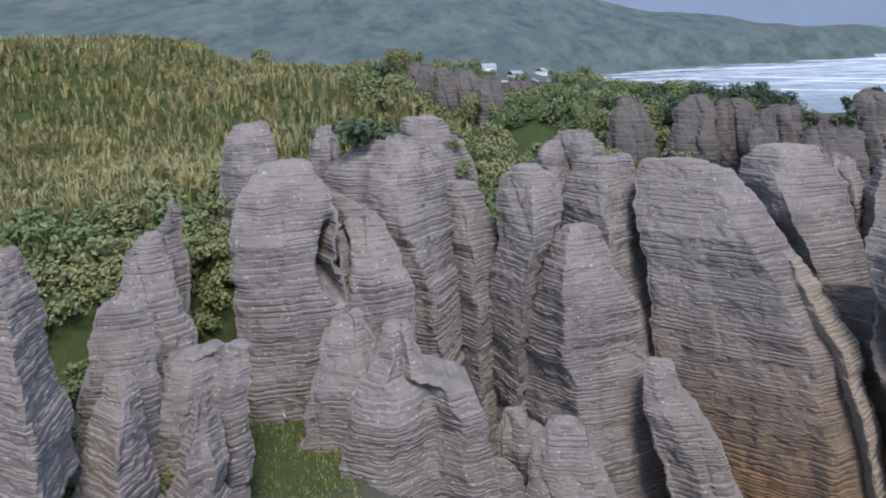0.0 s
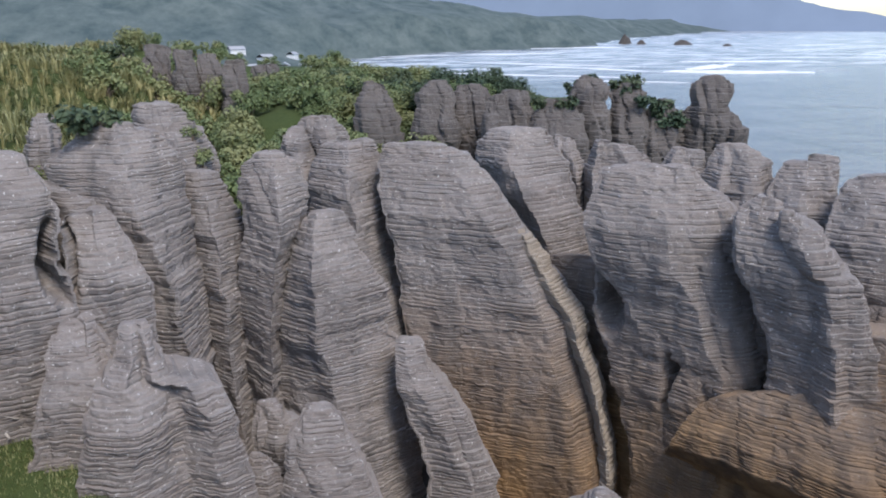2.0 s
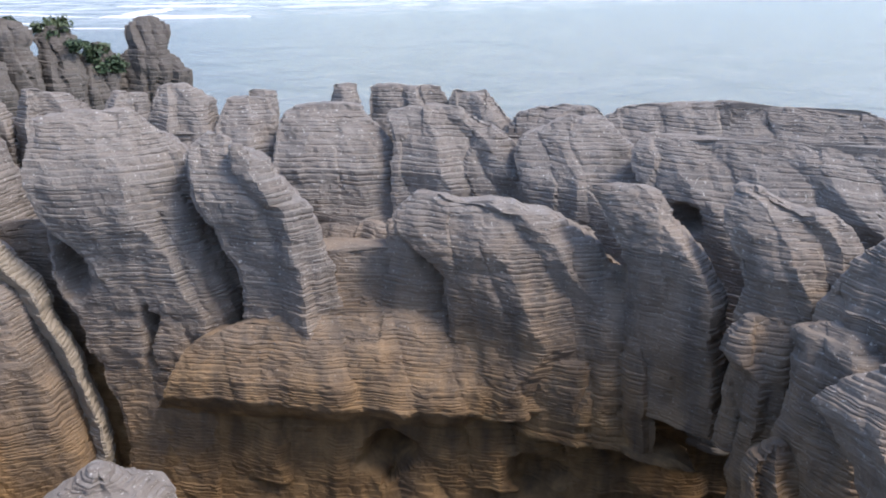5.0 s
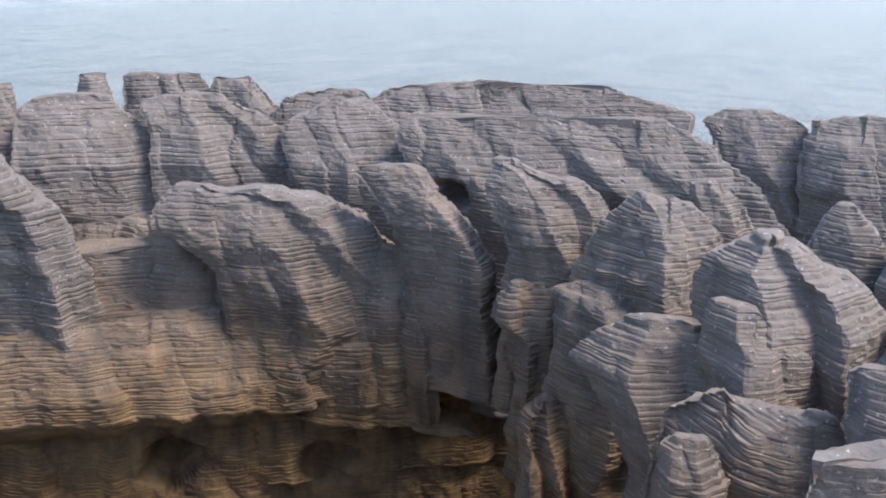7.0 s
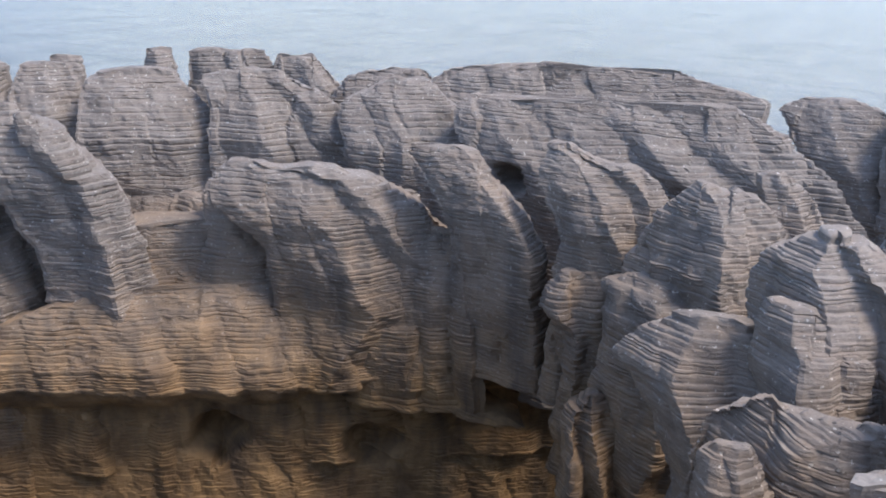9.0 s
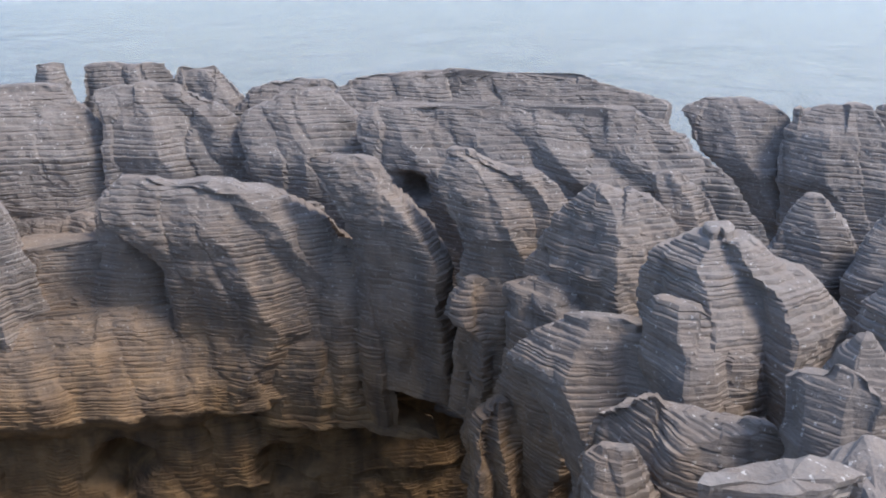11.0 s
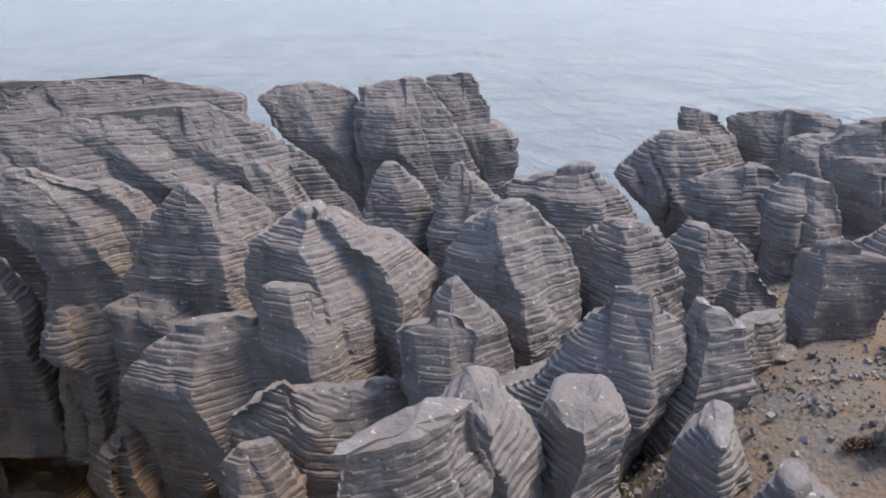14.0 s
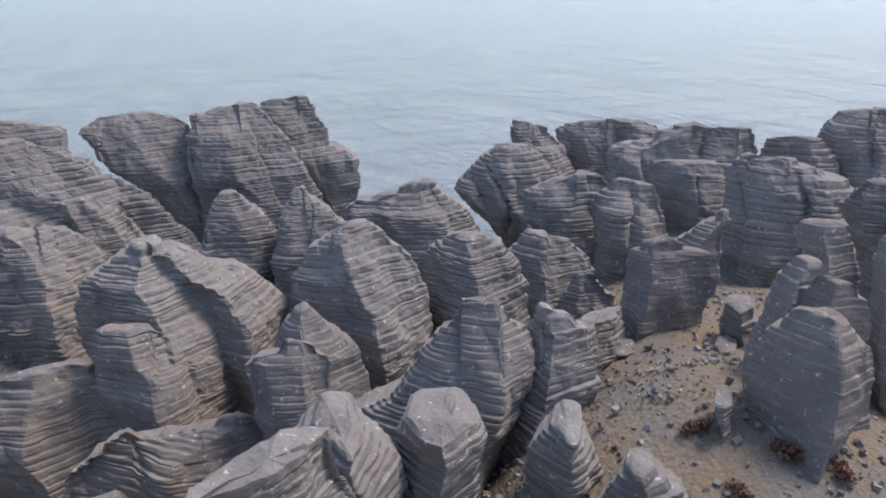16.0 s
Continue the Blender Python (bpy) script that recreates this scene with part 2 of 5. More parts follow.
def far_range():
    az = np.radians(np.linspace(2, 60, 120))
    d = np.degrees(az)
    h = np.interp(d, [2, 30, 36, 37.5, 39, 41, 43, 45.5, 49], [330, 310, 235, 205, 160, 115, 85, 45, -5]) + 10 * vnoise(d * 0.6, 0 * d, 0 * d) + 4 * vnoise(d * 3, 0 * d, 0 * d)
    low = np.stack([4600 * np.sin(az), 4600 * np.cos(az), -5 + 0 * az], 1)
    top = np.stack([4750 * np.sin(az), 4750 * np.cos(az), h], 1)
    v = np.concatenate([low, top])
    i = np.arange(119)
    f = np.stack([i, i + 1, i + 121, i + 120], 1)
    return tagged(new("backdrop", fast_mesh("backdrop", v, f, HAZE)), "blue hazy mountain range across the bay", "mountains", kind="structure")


far_range()

# ---- rock stacks ----
ROCKS = 0
# holes worn into the faces: place, bearing, radius, height to width, depth
HOLLOWS = [
    (35.44, 11.76, 22.19, 71.1, 0.75, 0.7, 1.6),
    (18.78, 33.30, 19.89, 27.6, 0.56, 2.6, 1.6),
    (21.18, 30.75, 16.52, 32.8, 0.65, 2.0, 2.2),
    (26.58, 21.40, 11.68, 49.8, 1.03, 0.8, 2.2),
    (26.57, 21.40, 10.01, 49.7, 0.29, 3.5, 1.2),
    (30.44, 15.72, 10.93, 61.7, 1.23, 0.8, 1.5),
    (32.47, 11.16, 12.30, 70.4, 1.47, 0.6, 1.5),
    (-4.99, 31.91, 23.96, -8.9, 0.48, 3.0, 1.6),
]


def smooth01(t):
    t = np.clip(t, 0, 1)
    return t * t * (3 - 2 * t)


CLIFF, LAST = [], []


def bed_table(mean, seed):
    """Beds shared by all rocks, from the top down: (upper edge, thickness, how far it stands out, depth of its groove)."""
    rs = np.random.RandomState(seed)
    t, out, rows = 40.0, 0.0, []
    while t > -6:
        h = mean * float(np.clip(rs.lognormal(-0.08, 0.38), 0.45, 1.9))
        out = 0.5 * out + rs.normal(0, 0.011)
        rows.append((t, h, out, rs.uniform(0.45, 1.35) * min(1.0, 0.5 + 0.5 * h / mean)))
        t -= h
    return rows


BEDS = {"near": bed_table(0.125, 3), "middle": bed_table(0.15, 5), "cliff": bed_table(0.19, 6), "far": bed_table(0.36, 4)}


def rock(kind, x, y, az, th, zb, tilt, st, ridges=()):
    """A stack of limestone beds. st: from the top down (z, left, right, forward shift); az: the way its broad face looks away to; th: half thickness;
    ridges: sharp arrises down its face, each by its place across the width (0 to 1) at the crest and at the foot."""
    global ROCKS
    ROCKS += 1
    rs = np.random.RandomState(ROCKS)
    dist = math.hypot(x - 3, y)
    far = kind == "M"
    seg = 0.45 if far else 0.11 if dist < 18 else 0.17 if dist < 30 else 0.21
    zs = [s[0] for s in st] + [zb]
    w0 = st[-1][2] - st[-1][1]
    us = [s[1] for s in st] + [st[-1][1] - 0.12 * w0]
    ue = [s[2] for s in st] + [st[-1][2] + 0.12 * w0]
    vs = [s[3] for s in st] + [st[-1][3] - 0.1 * (st[-1][0] - zb)]
    ztop = zs[0]
    # each bed: a sharp upper lip, a face that draws in a little, then a narrow groove
    gro = 0.008 if kind == "P" else 0.035 if far else 0.024 if dist < 18 else 0.028 if dist < 30 else 0.035
    table = BEDS["far" if far else "near" if dist < 18 else "middle" if dist < 30 else "cliff"]
    edges = [e for e in table if zb < e[0] - 0.5 * e[1] and e[0] <= ztop + 0.5 * e[1]]
    zr, off, bid = [], [], []
    for k, (t, h, out, g1) in enumerate(edges):
        out = 0.25 * out if kind == "P" else out
        for fr, o in ((0.05, 0.75 * gro * g1 + out), (0.55, 0.55 * gro * g1 + out), (0.90, -1.0 * gro * g1 + 0.5 * out)):
            zr.append(t - fr * h), off.append(o), bid.append(k)
    zr, off, bid = np.array(zr), np.array(off), np.array(bid)
    if kind == "C":
        off = off * np.where(zr < 13.4, 0.25, 1.0)
    order = np.argsort(zs)
    zi = np.array(zs)[order]

    def along(v, q):
        return np.interp(q, zi, np.array(v)[order])

    sd1 = ROCKS * 7.31
    zc = np.array([edges[b][0] for b in bid])
    zq = 0.6 * zc + 0.4 * zr
    jag = 0.15 if not far else 0.3
    width = np.max(np.array(ue) - np.array(us))
    ul = along(us, zq) + jag * vnoise(zq / 0.9, sd1 + 0 * zq, 0 * zq) + 0.07 * vnoise(zq / 0.33, sd1 + 2 + 0 * zq, 0 * zq) + 0.05 * vnoise(bid * 1.0 + 0.5, sd1 + 0 * zq, 0 * zq)
    ur = along(ue, zq) + jag * vnoise(zq / 0.8, sd1 + 9 + 0 * zq, 0 * zq) + 0.07 * vnoise(zq / 0.3, sd1 + 7 + 0 * zq, 0 * zq) + 0.05 * vnoise(bid * 1.0 + 0.5, sd1 + 5 + 0 * zq, 0 * zq)
    ur = np.maximum(ur, ul + 0.15)
    vv = along(vs, zq)
    n = int(min(210, max(28, 1.5 * (width + 1.6 * th) / seg))) // 2 * 2
    # the plan of a bed: an uneven polygon with flat faces and blunt corners
    nf = int(n * 0.8)
    p1, p2 = np.linspace(-1, 1, nf), np.linspace(1, -1, n - nf + 2)[1:-1]
    cu = np.concatenate([p1, p2])
    n = len(cu)
    corners = 4 if width < 2.2 else 5 if width < 5 or kind == "B" else 7
    kn = np.linspace(-1, 1, corners) + np.concatenate([[0], rs.uniform(-0.55, 0.55, corners - 2) / (corners - 1), [0]])
    kv = np.concatenate([[rs.uniform(0.05, 0.4)], rs.uniform(0.5, 1.15, corners - 2), [rs.uniform(0.05, 0.4)]])
    if kind in "CcdlMB":
        kv = 0.55 + 0.45 * kv
    shear = rs.uniform(-0.34, -0.02)
    back = (1 - np.abs(p2) ** 3) ** 0.5
    hw = (ur - ul) / 2
    # knife-edged crests that thicken downwards; flat-topped blocks keep their thickness
    if kind in "Fl":
        tt = th + 0.06 * (ztop - zr)
    else:
        tt = th * (0.24 + 0.76 * np.clip((ztop - zr) / (1.1 * th + 0.9), 0, 1) ** 0.75) + 0.05 * (ztop - zr)
    U = ((ul + ur) / 2)[:, None] + hw[:, None] * cu[None]
    slide = shear * (ztop - zr) / max(0.5 * width, 0.6)
    slide = slide - slide.mean() + 0.10 * vnoise(zr / 1.7, sd1 + 0 * zr, 0 * zr)
    cv = np.empty((len(zr), n))
    wander = [0.035 * vnoise(zr / 1.1, sd1 + 3.0 * a + 0 * zr, 0 * zr) for a, b in ridges]
    for k in range(len(zr)):
        if ridges:
            f = (ztop - zr[k]) / (ztop - st[-1][0])
            at = sorted(2 * (a + (b - a) * min(f, 1.15) + w[k]) - 1 for (a, b), w in zip(ridges, wander))
            rim = 0.6 if kind == "B" else 0.10 if dist < 27 or y > 33 else 0.85 if kind == "A" else 0.55
            kx, kd = [-1.0], [rim]
            for i, a in enumerate(at):
                if i:
                    kx.append(0.35 * at[i - 1] + 0.65 * a), kd.append(0.86 if len(at) > 2 else 0.7)
                kx.append(a), kd.append(1.15 - 0.12 * (i % 2))
            inner = np.interp(p1, kx + [1.0], kd + [rim]) + 0.10 * np.interp(p1 + 0.6 * slide[k] * (1 - p1 * p1), kn, kv)
        else:
            inner = np.interp(p1 + 0.6 * slide[k] * (1 - p1 * p1), kn, kv)
        cv[k] = np.concatenate([-inner, back])
    V = vv[:, None] + tt[:, None] * cv
    du, dv = np.roll(U, -2, 1) - np.roll(U, 2, 1), np.roll(V, -2, 1) - np.roll(V, 2, 1)
    ln = np.sqrt(du * du + dv * dv) + 1e-6
    nu, nv = dv / ln, -du / ln
    Z = np.repeat(zr[:, None], n, 1)
    big = 1.0 if not far else 1.5
    # rounded ribs parted by sharp clefts; some ribs end in ledges below the crest
    sp = rs.uniform(1.1, 4.2, 80) * (0.45 if far else 1.0) * (0.5 if dist < 18 else 0.75 if dist < 30 else 1.0)
    ce = np.cumsum(sp) - np.sum(sp) / 2
    q = U + shear * (ztop - Z) + 0.40 * vnoise(sd1 + 0 * U, V / 2.5, Z / 2.1) + 0.16 * vnoise(U / 1.3 + sd1, V / 1.3, Z / 0.6) + np.where(V > vv[:, None], 5.3, 0.0)
    ci = np.clip(np.searchsorted(ce, q) - 1, 0, 78)
    tq = np.clip((q - ce[ci]) / sp[ci + 1], 0, 1) * 2 - 1
    roof = rs.uniform(0, 1, 80)[ci]
    skew = rs.uniform(-0.2, 0.8, 80)[ci]
    tri = np.where(tq < skew, (tq + 1) / (skew + 1), (1 - tq) / (1 - skew))
    arch = (1 - tq ** 8) * rs.uniform(0.05, 0.30, 80)[ci] + roof * (tri - 0.5) * 0.46 * np.minimum(sp[ci + 1], 2.2)
    outs, hts = rs.uniform(-0.25, 0.25, 80) * (0.6 if dist < 30 else 1.0), rs.uniform(-0.25, 0.95, 80)
    zl = zs[0] - hts * min(zs[0] - st[-1][0], 7.0)
    ledge = smooth01((Z - zl[ci]) / 0.35)
    rib = outs[ci] + arch * (0.75 + 0.5 * vnoise(sd1 + ci * 3.7, 0 * U, Z / 1.9)) - 0.35 * ledge * (outs[ci] > 0.05)
    k = (0.5 if ridges else 1.0) * min(1.0, th / 1.3) * (1.3 if far else 0.55 if kind in "CPB" else 1.0)
    side = np.abs(nv)
    mid = vnoise(U / 0.6 + sd1, V / 0.6, Z / 1.3)
    broad = vnoise(U / 2.6 + sd1, V / 2.6, Z / 2.4)
    tiny = vnoise(U / 0.2 + sd1, V / 0.2, bid[:, None] * 5.17)
    wav = vnoise(U / 0.7, V / 0.7 + sd1, bid[:, None] * 3.1)
    fade = np.clip(0.25 + (ztop - Z) / 1.5, 0, 1)
    disp = fade * side * k * (0.7 * rib + 0.25 * broad) + 0.10 * mid * (0.4 + 0.6 * side) + off[:, None] * (0.85 + 0.3 * wav) * (0.2 + 0.8 * smooth01(0.6 + 0.9 * vnoise(U / 1.3 + sd1, V / 1.3, Z / 0.8))) + (0.02 if kind == "P" else 0.028 if dist < 20 else 0.05) * tiny + (0.028 if dist < 20 else 0.05) * vnoise(U / 0.33 + sd1, V / 0.33, Z / 0.45)
    A = radians(az)
    for hx, hy, hz, ha, hr, tall, deep in HOLLOWS:
        if math.hypot(hx - x, hy - y) > 9:
            continue
        wx, wy = x + U * math.cos(A) + V * math.sin(A) - hx, y - U * math.sin(A) + V * math.cos(A) - hy
        lat, lon = wx * math.cos(radians(ha)) - wy * math.sin(radians(ha)), wx * math.sin(radians(ha)) + wy * math.cos(radians(ha))
        lat = lat + 0.35 * hr * vnoise(Z / 0.5 + hx, hy + 0 * Z, 0 * Z)
        d4 = ((lat / hr) ** 2 + ((Z - hz) / (hr * tall)) ** 2) ** 2
        disp = disp - deep * np.exp(-d4) * (np.abs(lon) < 2.5) * (nv < -0.2)
    U, V = U + nu * disp, V + nv * disp
    Z = Z + tilt * U + 0.12 * vnoise(U / 2.4 + sd1, V / 2.4, 0 * Z) + 0.03 * vnoise(U / 0.7 + sd1, V / 0.7, Z / 2) + 0.02 * vnoise(U / 0.25 + sd1, V / 0.25, Z / 0.3)
    # the ribs end at uneven heights along the crest
    c2 = np.clip(np.searchsorted(ce, U * 1.6 + 0.3) - 1, 0, 78)
    crest = rs.uniform(-0.38, 0.05, 80)[c2] * min(1.0, width / 3.0) * (0.4 if kind in "FPl" else 1.0)
    Z = Z + crest * smooth01(1 - (ztop - np.repeat(zr[:, None], n, 1)) / 1.6)
    # uneven top: rings drawn in, then a middle point
    caps = []
    for qq, up in ((0.86, 0.05), (0.6, 0.09), (0.3, 0.10)):
        c0, c1 = U[0].mean(), V[0].mean()
        uu, v2 = c0 + (U[0] - c0) * qq, c1 + (V[0] - c1) * qq
        caps.append((uu, v2, Z[0] * qq + Z[0].mean() * (1 - qq) + up * min(1, th) + 0.07 * vnoise(uu / 0.4 + sd1, v2 / 0.4, 0 * uu)))
    U = np.concatenate([[c[0] for c in caps[::-1]], U])
    V = np.concatenate([[c[1] for c in caps[::-1]], V])
    Z = np.concatenate([[c[2] for c in caps[::-1]], Z])
    r = len(U)
    X = x + U * math.cos(A) + V * math.sin(A)
    Y = y - U * math.sin(A) + V * math.cos(A)
    v = np.stack([X.ravel(), Y.ravel(), Z.ravel()], 1)
    top = v[:n].mean(0) + (0, 0, 0.02)
    v = np.concatenate([v, [top]])
    i, j = np.arange(r - 1)[:, None] * n, np.arange(n)[None]
    j2 = (j + 1) % n
    f = np.stack([(i + j).ravel(), (i + n + j).ravel(), (i + n + j2).ravel(), (i + j2).ravel()], 1)
    j, j2 = j.ravel(), j2.ravel()
    kk = np.full(n, r * n)
    # the cap as quads over pairs of edges
    h = n // 2 * 2
    f = np.concatenate([f, np.stack([kk[: h // 2], j[0:h:2], j2[0:h:2], j2[1:h:2]], 1)])
    pieces = {"r": "rib", "c": "upper_face", "d": "cave_wall", "l": "ledge", "s": "flowstone_streak"}
    if kind in pieces:
        ob = new(pieces[kind], fast_mesh(pieces[kind], v, f, ROCKMAT[kind], False))
        ob.parent = LAST[-1] if kind in "rs" else CLIFF[0]
        if kind in "ds":
            ob["label"] = {"d": "shaded ochre cave wall", "s": "pale buff flowstone streak"}[kind]
        return ob
    if kind == "M":
        name, label, group = "rock_column", "dark lichened limestone column rising out of scrub", "columns beyond the chasm"
    elif kind == "C":
        name, label, group = "cliff", "grey bedded limestone cliff overhanging an ochre sea cave", ""
    elif kind == "E":
        name, label, group = "boulder", "rounded ochre limestone boulder at the cave mouth", ""
    elif kind == "B":
        name, label, group = "rock_buttress", "big grey bedded limestone buttress with an ochre foot", "rock pillars"
    else:
        hgt, wid = zs[0] - st[-1][0], width
        shape = "slender" if hgt > 2.2 * wid else "broad" if wid > 1.1 * hgt else "upright"
        size = "low " if hgt < 2.2 else "tall " if hgt > 6 else ""
        name, group = "rock_pillar", "rock pillars"
        label = "%s%s grey limestone %s of thin pancake-like beds" % (size, shape, "block" if kind == "F" else "pillar")
    ob = tagged(new(name, fast_mesh(name, v, f, ROCKMAT[kind], False)), label, "rock", group)
    LAST.append(ob)
    if kind == "C":
        CLIFF.append(ob)
    return ob


rock("A", -12.15, 20.70, -30.4, 2.2, 20.8, 0.00, [(27.17, -0.88, 0.41, 0.00), (25.87, -1.07, 0.76, -0.13), (23.24, -1.44, 0.88, -0.39)], [(0.5, 0.6)])
rock("A", -11.15, 31.06, -19.7, 1.0, 17.9, 0.00, [(26.21, -0.30, 0.33, 0.00), (25.38, -0.49, 0.35, -0.08), (23.82, -0.86, 0.38, -0.24), (20.89, -1.45, 0.28, -0.53)])
rock("A", -11.34, 28.85, -21.5, 1.3, 19.5, 0.00, [(25.92, -0.16, 0.48, 0.00), (25.04, -0.98, 0.48, -0.09), (23.78, -1.33, 0.80, -0.21), (22.51, -1.60, 0.96, -0.34)], [(0.5, 0.6)])
rock("A", -10.80, 24.74, -23.6, 1.3, 18.3, 0.00, [(24.72, -0.16, 0.43, 0.00), (24.01, -0.96, 0.77, -0.07), (22.32, -1.35, 0.83, -0.24), (20.67, -1.88, 0.73, -0.41)], [(0.6, 0.5)])
rock("A", -9.97, 21.83, -24.5, 1.2, 16.9, 0.00, [(23.15, -0.37, 0.48, 0.00), (22.33, -0.72, 0.56, -0.08), (20.98, -1.10, 0.68, -0.22), (19.27, -1.83, 0.74, -0.39)], [(0.5, 0.5)])
rock("A", -8.28, 25.17, -18.2, 1.3, 14.9, 0.00, [(22.83, 0.16, 1.10, 0.00), (22.49, -1.40, 1.10, -0.03), (21.05, -1.67, 1.11, -0.18), (19.31, -1.93, 1.05, -0.35), (17.33, -2.31, 0.77, -0.55)], [(0.3, 0.3), (0.75, 0.75)])
rock("A", -7.87, 22.67, -19.2, 0.9, 16.2, 0.00, [(22.03, -0.22, 0.32, 0.00), (21.15, -0.58, 0.48, -0.09), (18.64, -1.40, 0.57, -0.34)])
rock("A", -7.43, 30.10, -13.9, 0.8, 16.2, 0.00, [(21.46, 0.13, 0.37, 0.00), (20.70, -0.67, 0.33, -0.08), (18.64, -1.11, 0.37, -0.28)])
rock("A", -6.67, 32.32, -11.7, 1.9, 14.9, 0.00, [(27.78, -1.32, 0.75, 0.00), (26.87, -1.87, 1.37, -0.09), (25.51, -2.37, 1.65, -0.23), (23.91, -2.54, 1.54, -0.39), (22.25, -2.34, 1.83, -0.55), (20.34, -2.38, 1.99, -0.74), (17.91, -2.70, 2.52, -0.99)], [(0.45, 0.55)])
rock("A", -3.81, 32.78, -6.6, 1.5, 14.6, 0.00, [(25.44, -0.97, 0.49, 0.00), (25.06, -1.04, 0.82, -0.04), (23.87, -1.01, 1.24, -0.16), (22.43, -1.37, 1.80, -0.30), (20.04, -2.44, 1.79, -0.54), (17.58, -2.82, 1.79, -0.79)], [(0.5, 0.55)])
rock("A", -5.20, 34.21, -8.7, 1.2, 19.1, 0.00, [(26.28, -1.11, 0.21, 0.00), (25.53, -1.39, 1.26, -0.07), (24.07, -1.67, 1.50, -0.22), (22.07, -1.20, 1.64, -0.42)])
rock("A", -2.71, 37.40, -4.1, 2.4, 13.4, 0.00, [(28.16, -0.98, 0.52, 0.00), (27.78, -2.04, 1.55, -0.04), (26.50, -3.27, 2.12, -0.17), (23.86, -3.01, 2.43, -0.43), (21.16, -2.35, 2.70, -0.70), (17.03, -2.28, 2.83, -1.11)], [(0.5, 0.85)])
rock("A", -1.28, 43.98, -1.7, 2.0, 18.8, 0.00, [(28.36, -1.50, 0.63, 0.00), (27.29, -1.66, 1.52, -0.11), (25.77, -2.14, 2.35, -0.26), (22.39, -2.33, 2.59, -0.60)])
rock("A", 0.58, 38.50, 0.9, 1.6, 12.5, 0.00, [(25.61, -1.15, 0.35, 0.00), (24.99, -1.35, 0.61, -0.06), (22.93, -1.57, 1.76, -0.27), (20.70, -1.40, 1.65, -0.49), (16.15, -1.16, 1.65, -0.95)], [(0.5, 0.6)])
rock("A", -9.79, 38.78, -14.2, 1.3, 22.4, 0.00, [(28.90, -0.66, 0.79, 0.00), (28.06, -1.12, 0.98, -0.08), (26.46, -1.57, 1.12, -0.24), (25.38, -1.71, 1.09, -0.35)])
rock("A", -7.09, 44.44, -9.1, 1.2, 21.9, 0.00, [(27.99, -0.49, 0.48, 0.00), (27.08, -0.80, 0.65, -0.09), (24.92, -1.24, 0.92, -0.31)])


rock("A", -4.28, 29.52, -8.4, 1.6, 12.0, 0.00, [(22.22, -0.61, 0.51, -0.00), (21.79, -0.96, 0.65, -0.04), (20.43, -1.22, 1.52, -0.18), (19.09, -1.61, 1.77, -0.31), (17.51, -2.10, 2.00, -0.47), (14.92, -1.86, 2.31, -0.73)], [(0.5, 0.6)])
rock("A", -1.95, 28.37, -4.0, 1.8, 12.0, 0.00, [(22.10, -0.78, 0.21, -0.00), (21.20, -1.00, 0.37, -0.09), (20.51, -1.73, 0.72, -0.16), (20.09, -1.84, 2.33, -0.20), (19.48, -2.08, 2.63, -0.26), (18.16, -2.38, 2.75, -0.39), (16.82, -2.61, 3.09, -0.53), (15.47, -2.85, 3.31, -0.66)], [(0.4, 0.3), (0.8, 0.82)])
rock("A", 4.12, 28.75, 8.1, 1.3, 11.0, 0.00, [(17.90, -0.81, 0.39, -0.00), (17.26, -1.08, 0.85, -0.06), (15.93, -1.40, 1.60, -0.20), (14.77, -1.67, 2.09, -0.31)], [(0.35, 0.5)])
rock("A", 2.45, 30.44, 4.5, 0.9, 11.0, 0.00, [(17.61, -0.53, 0.02, -0.00), (17.03, -0.68, 0.92, -0.06), (15.83, -0.89, 1.14, -0.18), (13.86, -1.20, 1.24, -0.37)])
rock("A", 1.73, 27.95, 3.5, 0.6, 12.7, 0.00, [(16.60, -0.53, 0.18, 0.00), (16.01, -0.53, 0.61, -0.06), (15.06, -0.59, 0.82, -0.15)])
rock("A", 3.07, 37.00, 3.7, 1.6, 11.2, 0.00, [(26.48, -0.41, 0.78, -0.00), (26.19, -1.00, 1.49, -0.01), (25.33, -1.20, 1.83, -0.06), (24.08, -1.18, 1.92, -0.12), (22.32, -1.28, 1.53, -0.21), (19.74, -1.47, 0.90, -0.34), (17.08, -1.55, 0.50, -0.47), (15.15, -1.43, 0.44, -0.57)], [(0.55, 0.6)])
rock("A", 5.81, 35.61, 8.2, 1.7, 7.9, 0.00, [(24.16, -1.01, 0.22, -0.00), (23.74, -1.27, 0.68, -0.03), (22.75, -1.67, 1.04, -0.08), (21.49, -2.17, 1.49, -0.16), (20.71, -2.45, 2.42, -0.21), (19.42, -2.76, 2.64, -0.28), (18.91, -2.78, 2.22, -0.32), (18.24, -2.92, 2.66, -0.36), (17.29, -2.92, 3.49, -0.41), (15.38, -2.90, 3.85, -0.53), (13.71, -2.61, 4.08, -0.63), (10.87, -2.24, 3.83, -0.80)], [(0.25, 0.5)])
rock("A", 9.53, 32.64, 16.3, 1.0, 9.6, 0.00, [(18.67, -1.39, -0.39, 0.00), (17.98, -1.50, -0.08, -0.07), (16.28, -1.14, 1.12, -0.24), (14.59, -0.58, 2.13, -0.41), (12.58, -0.01, 3.04, -0.61)], [(0.3, 0.6)])
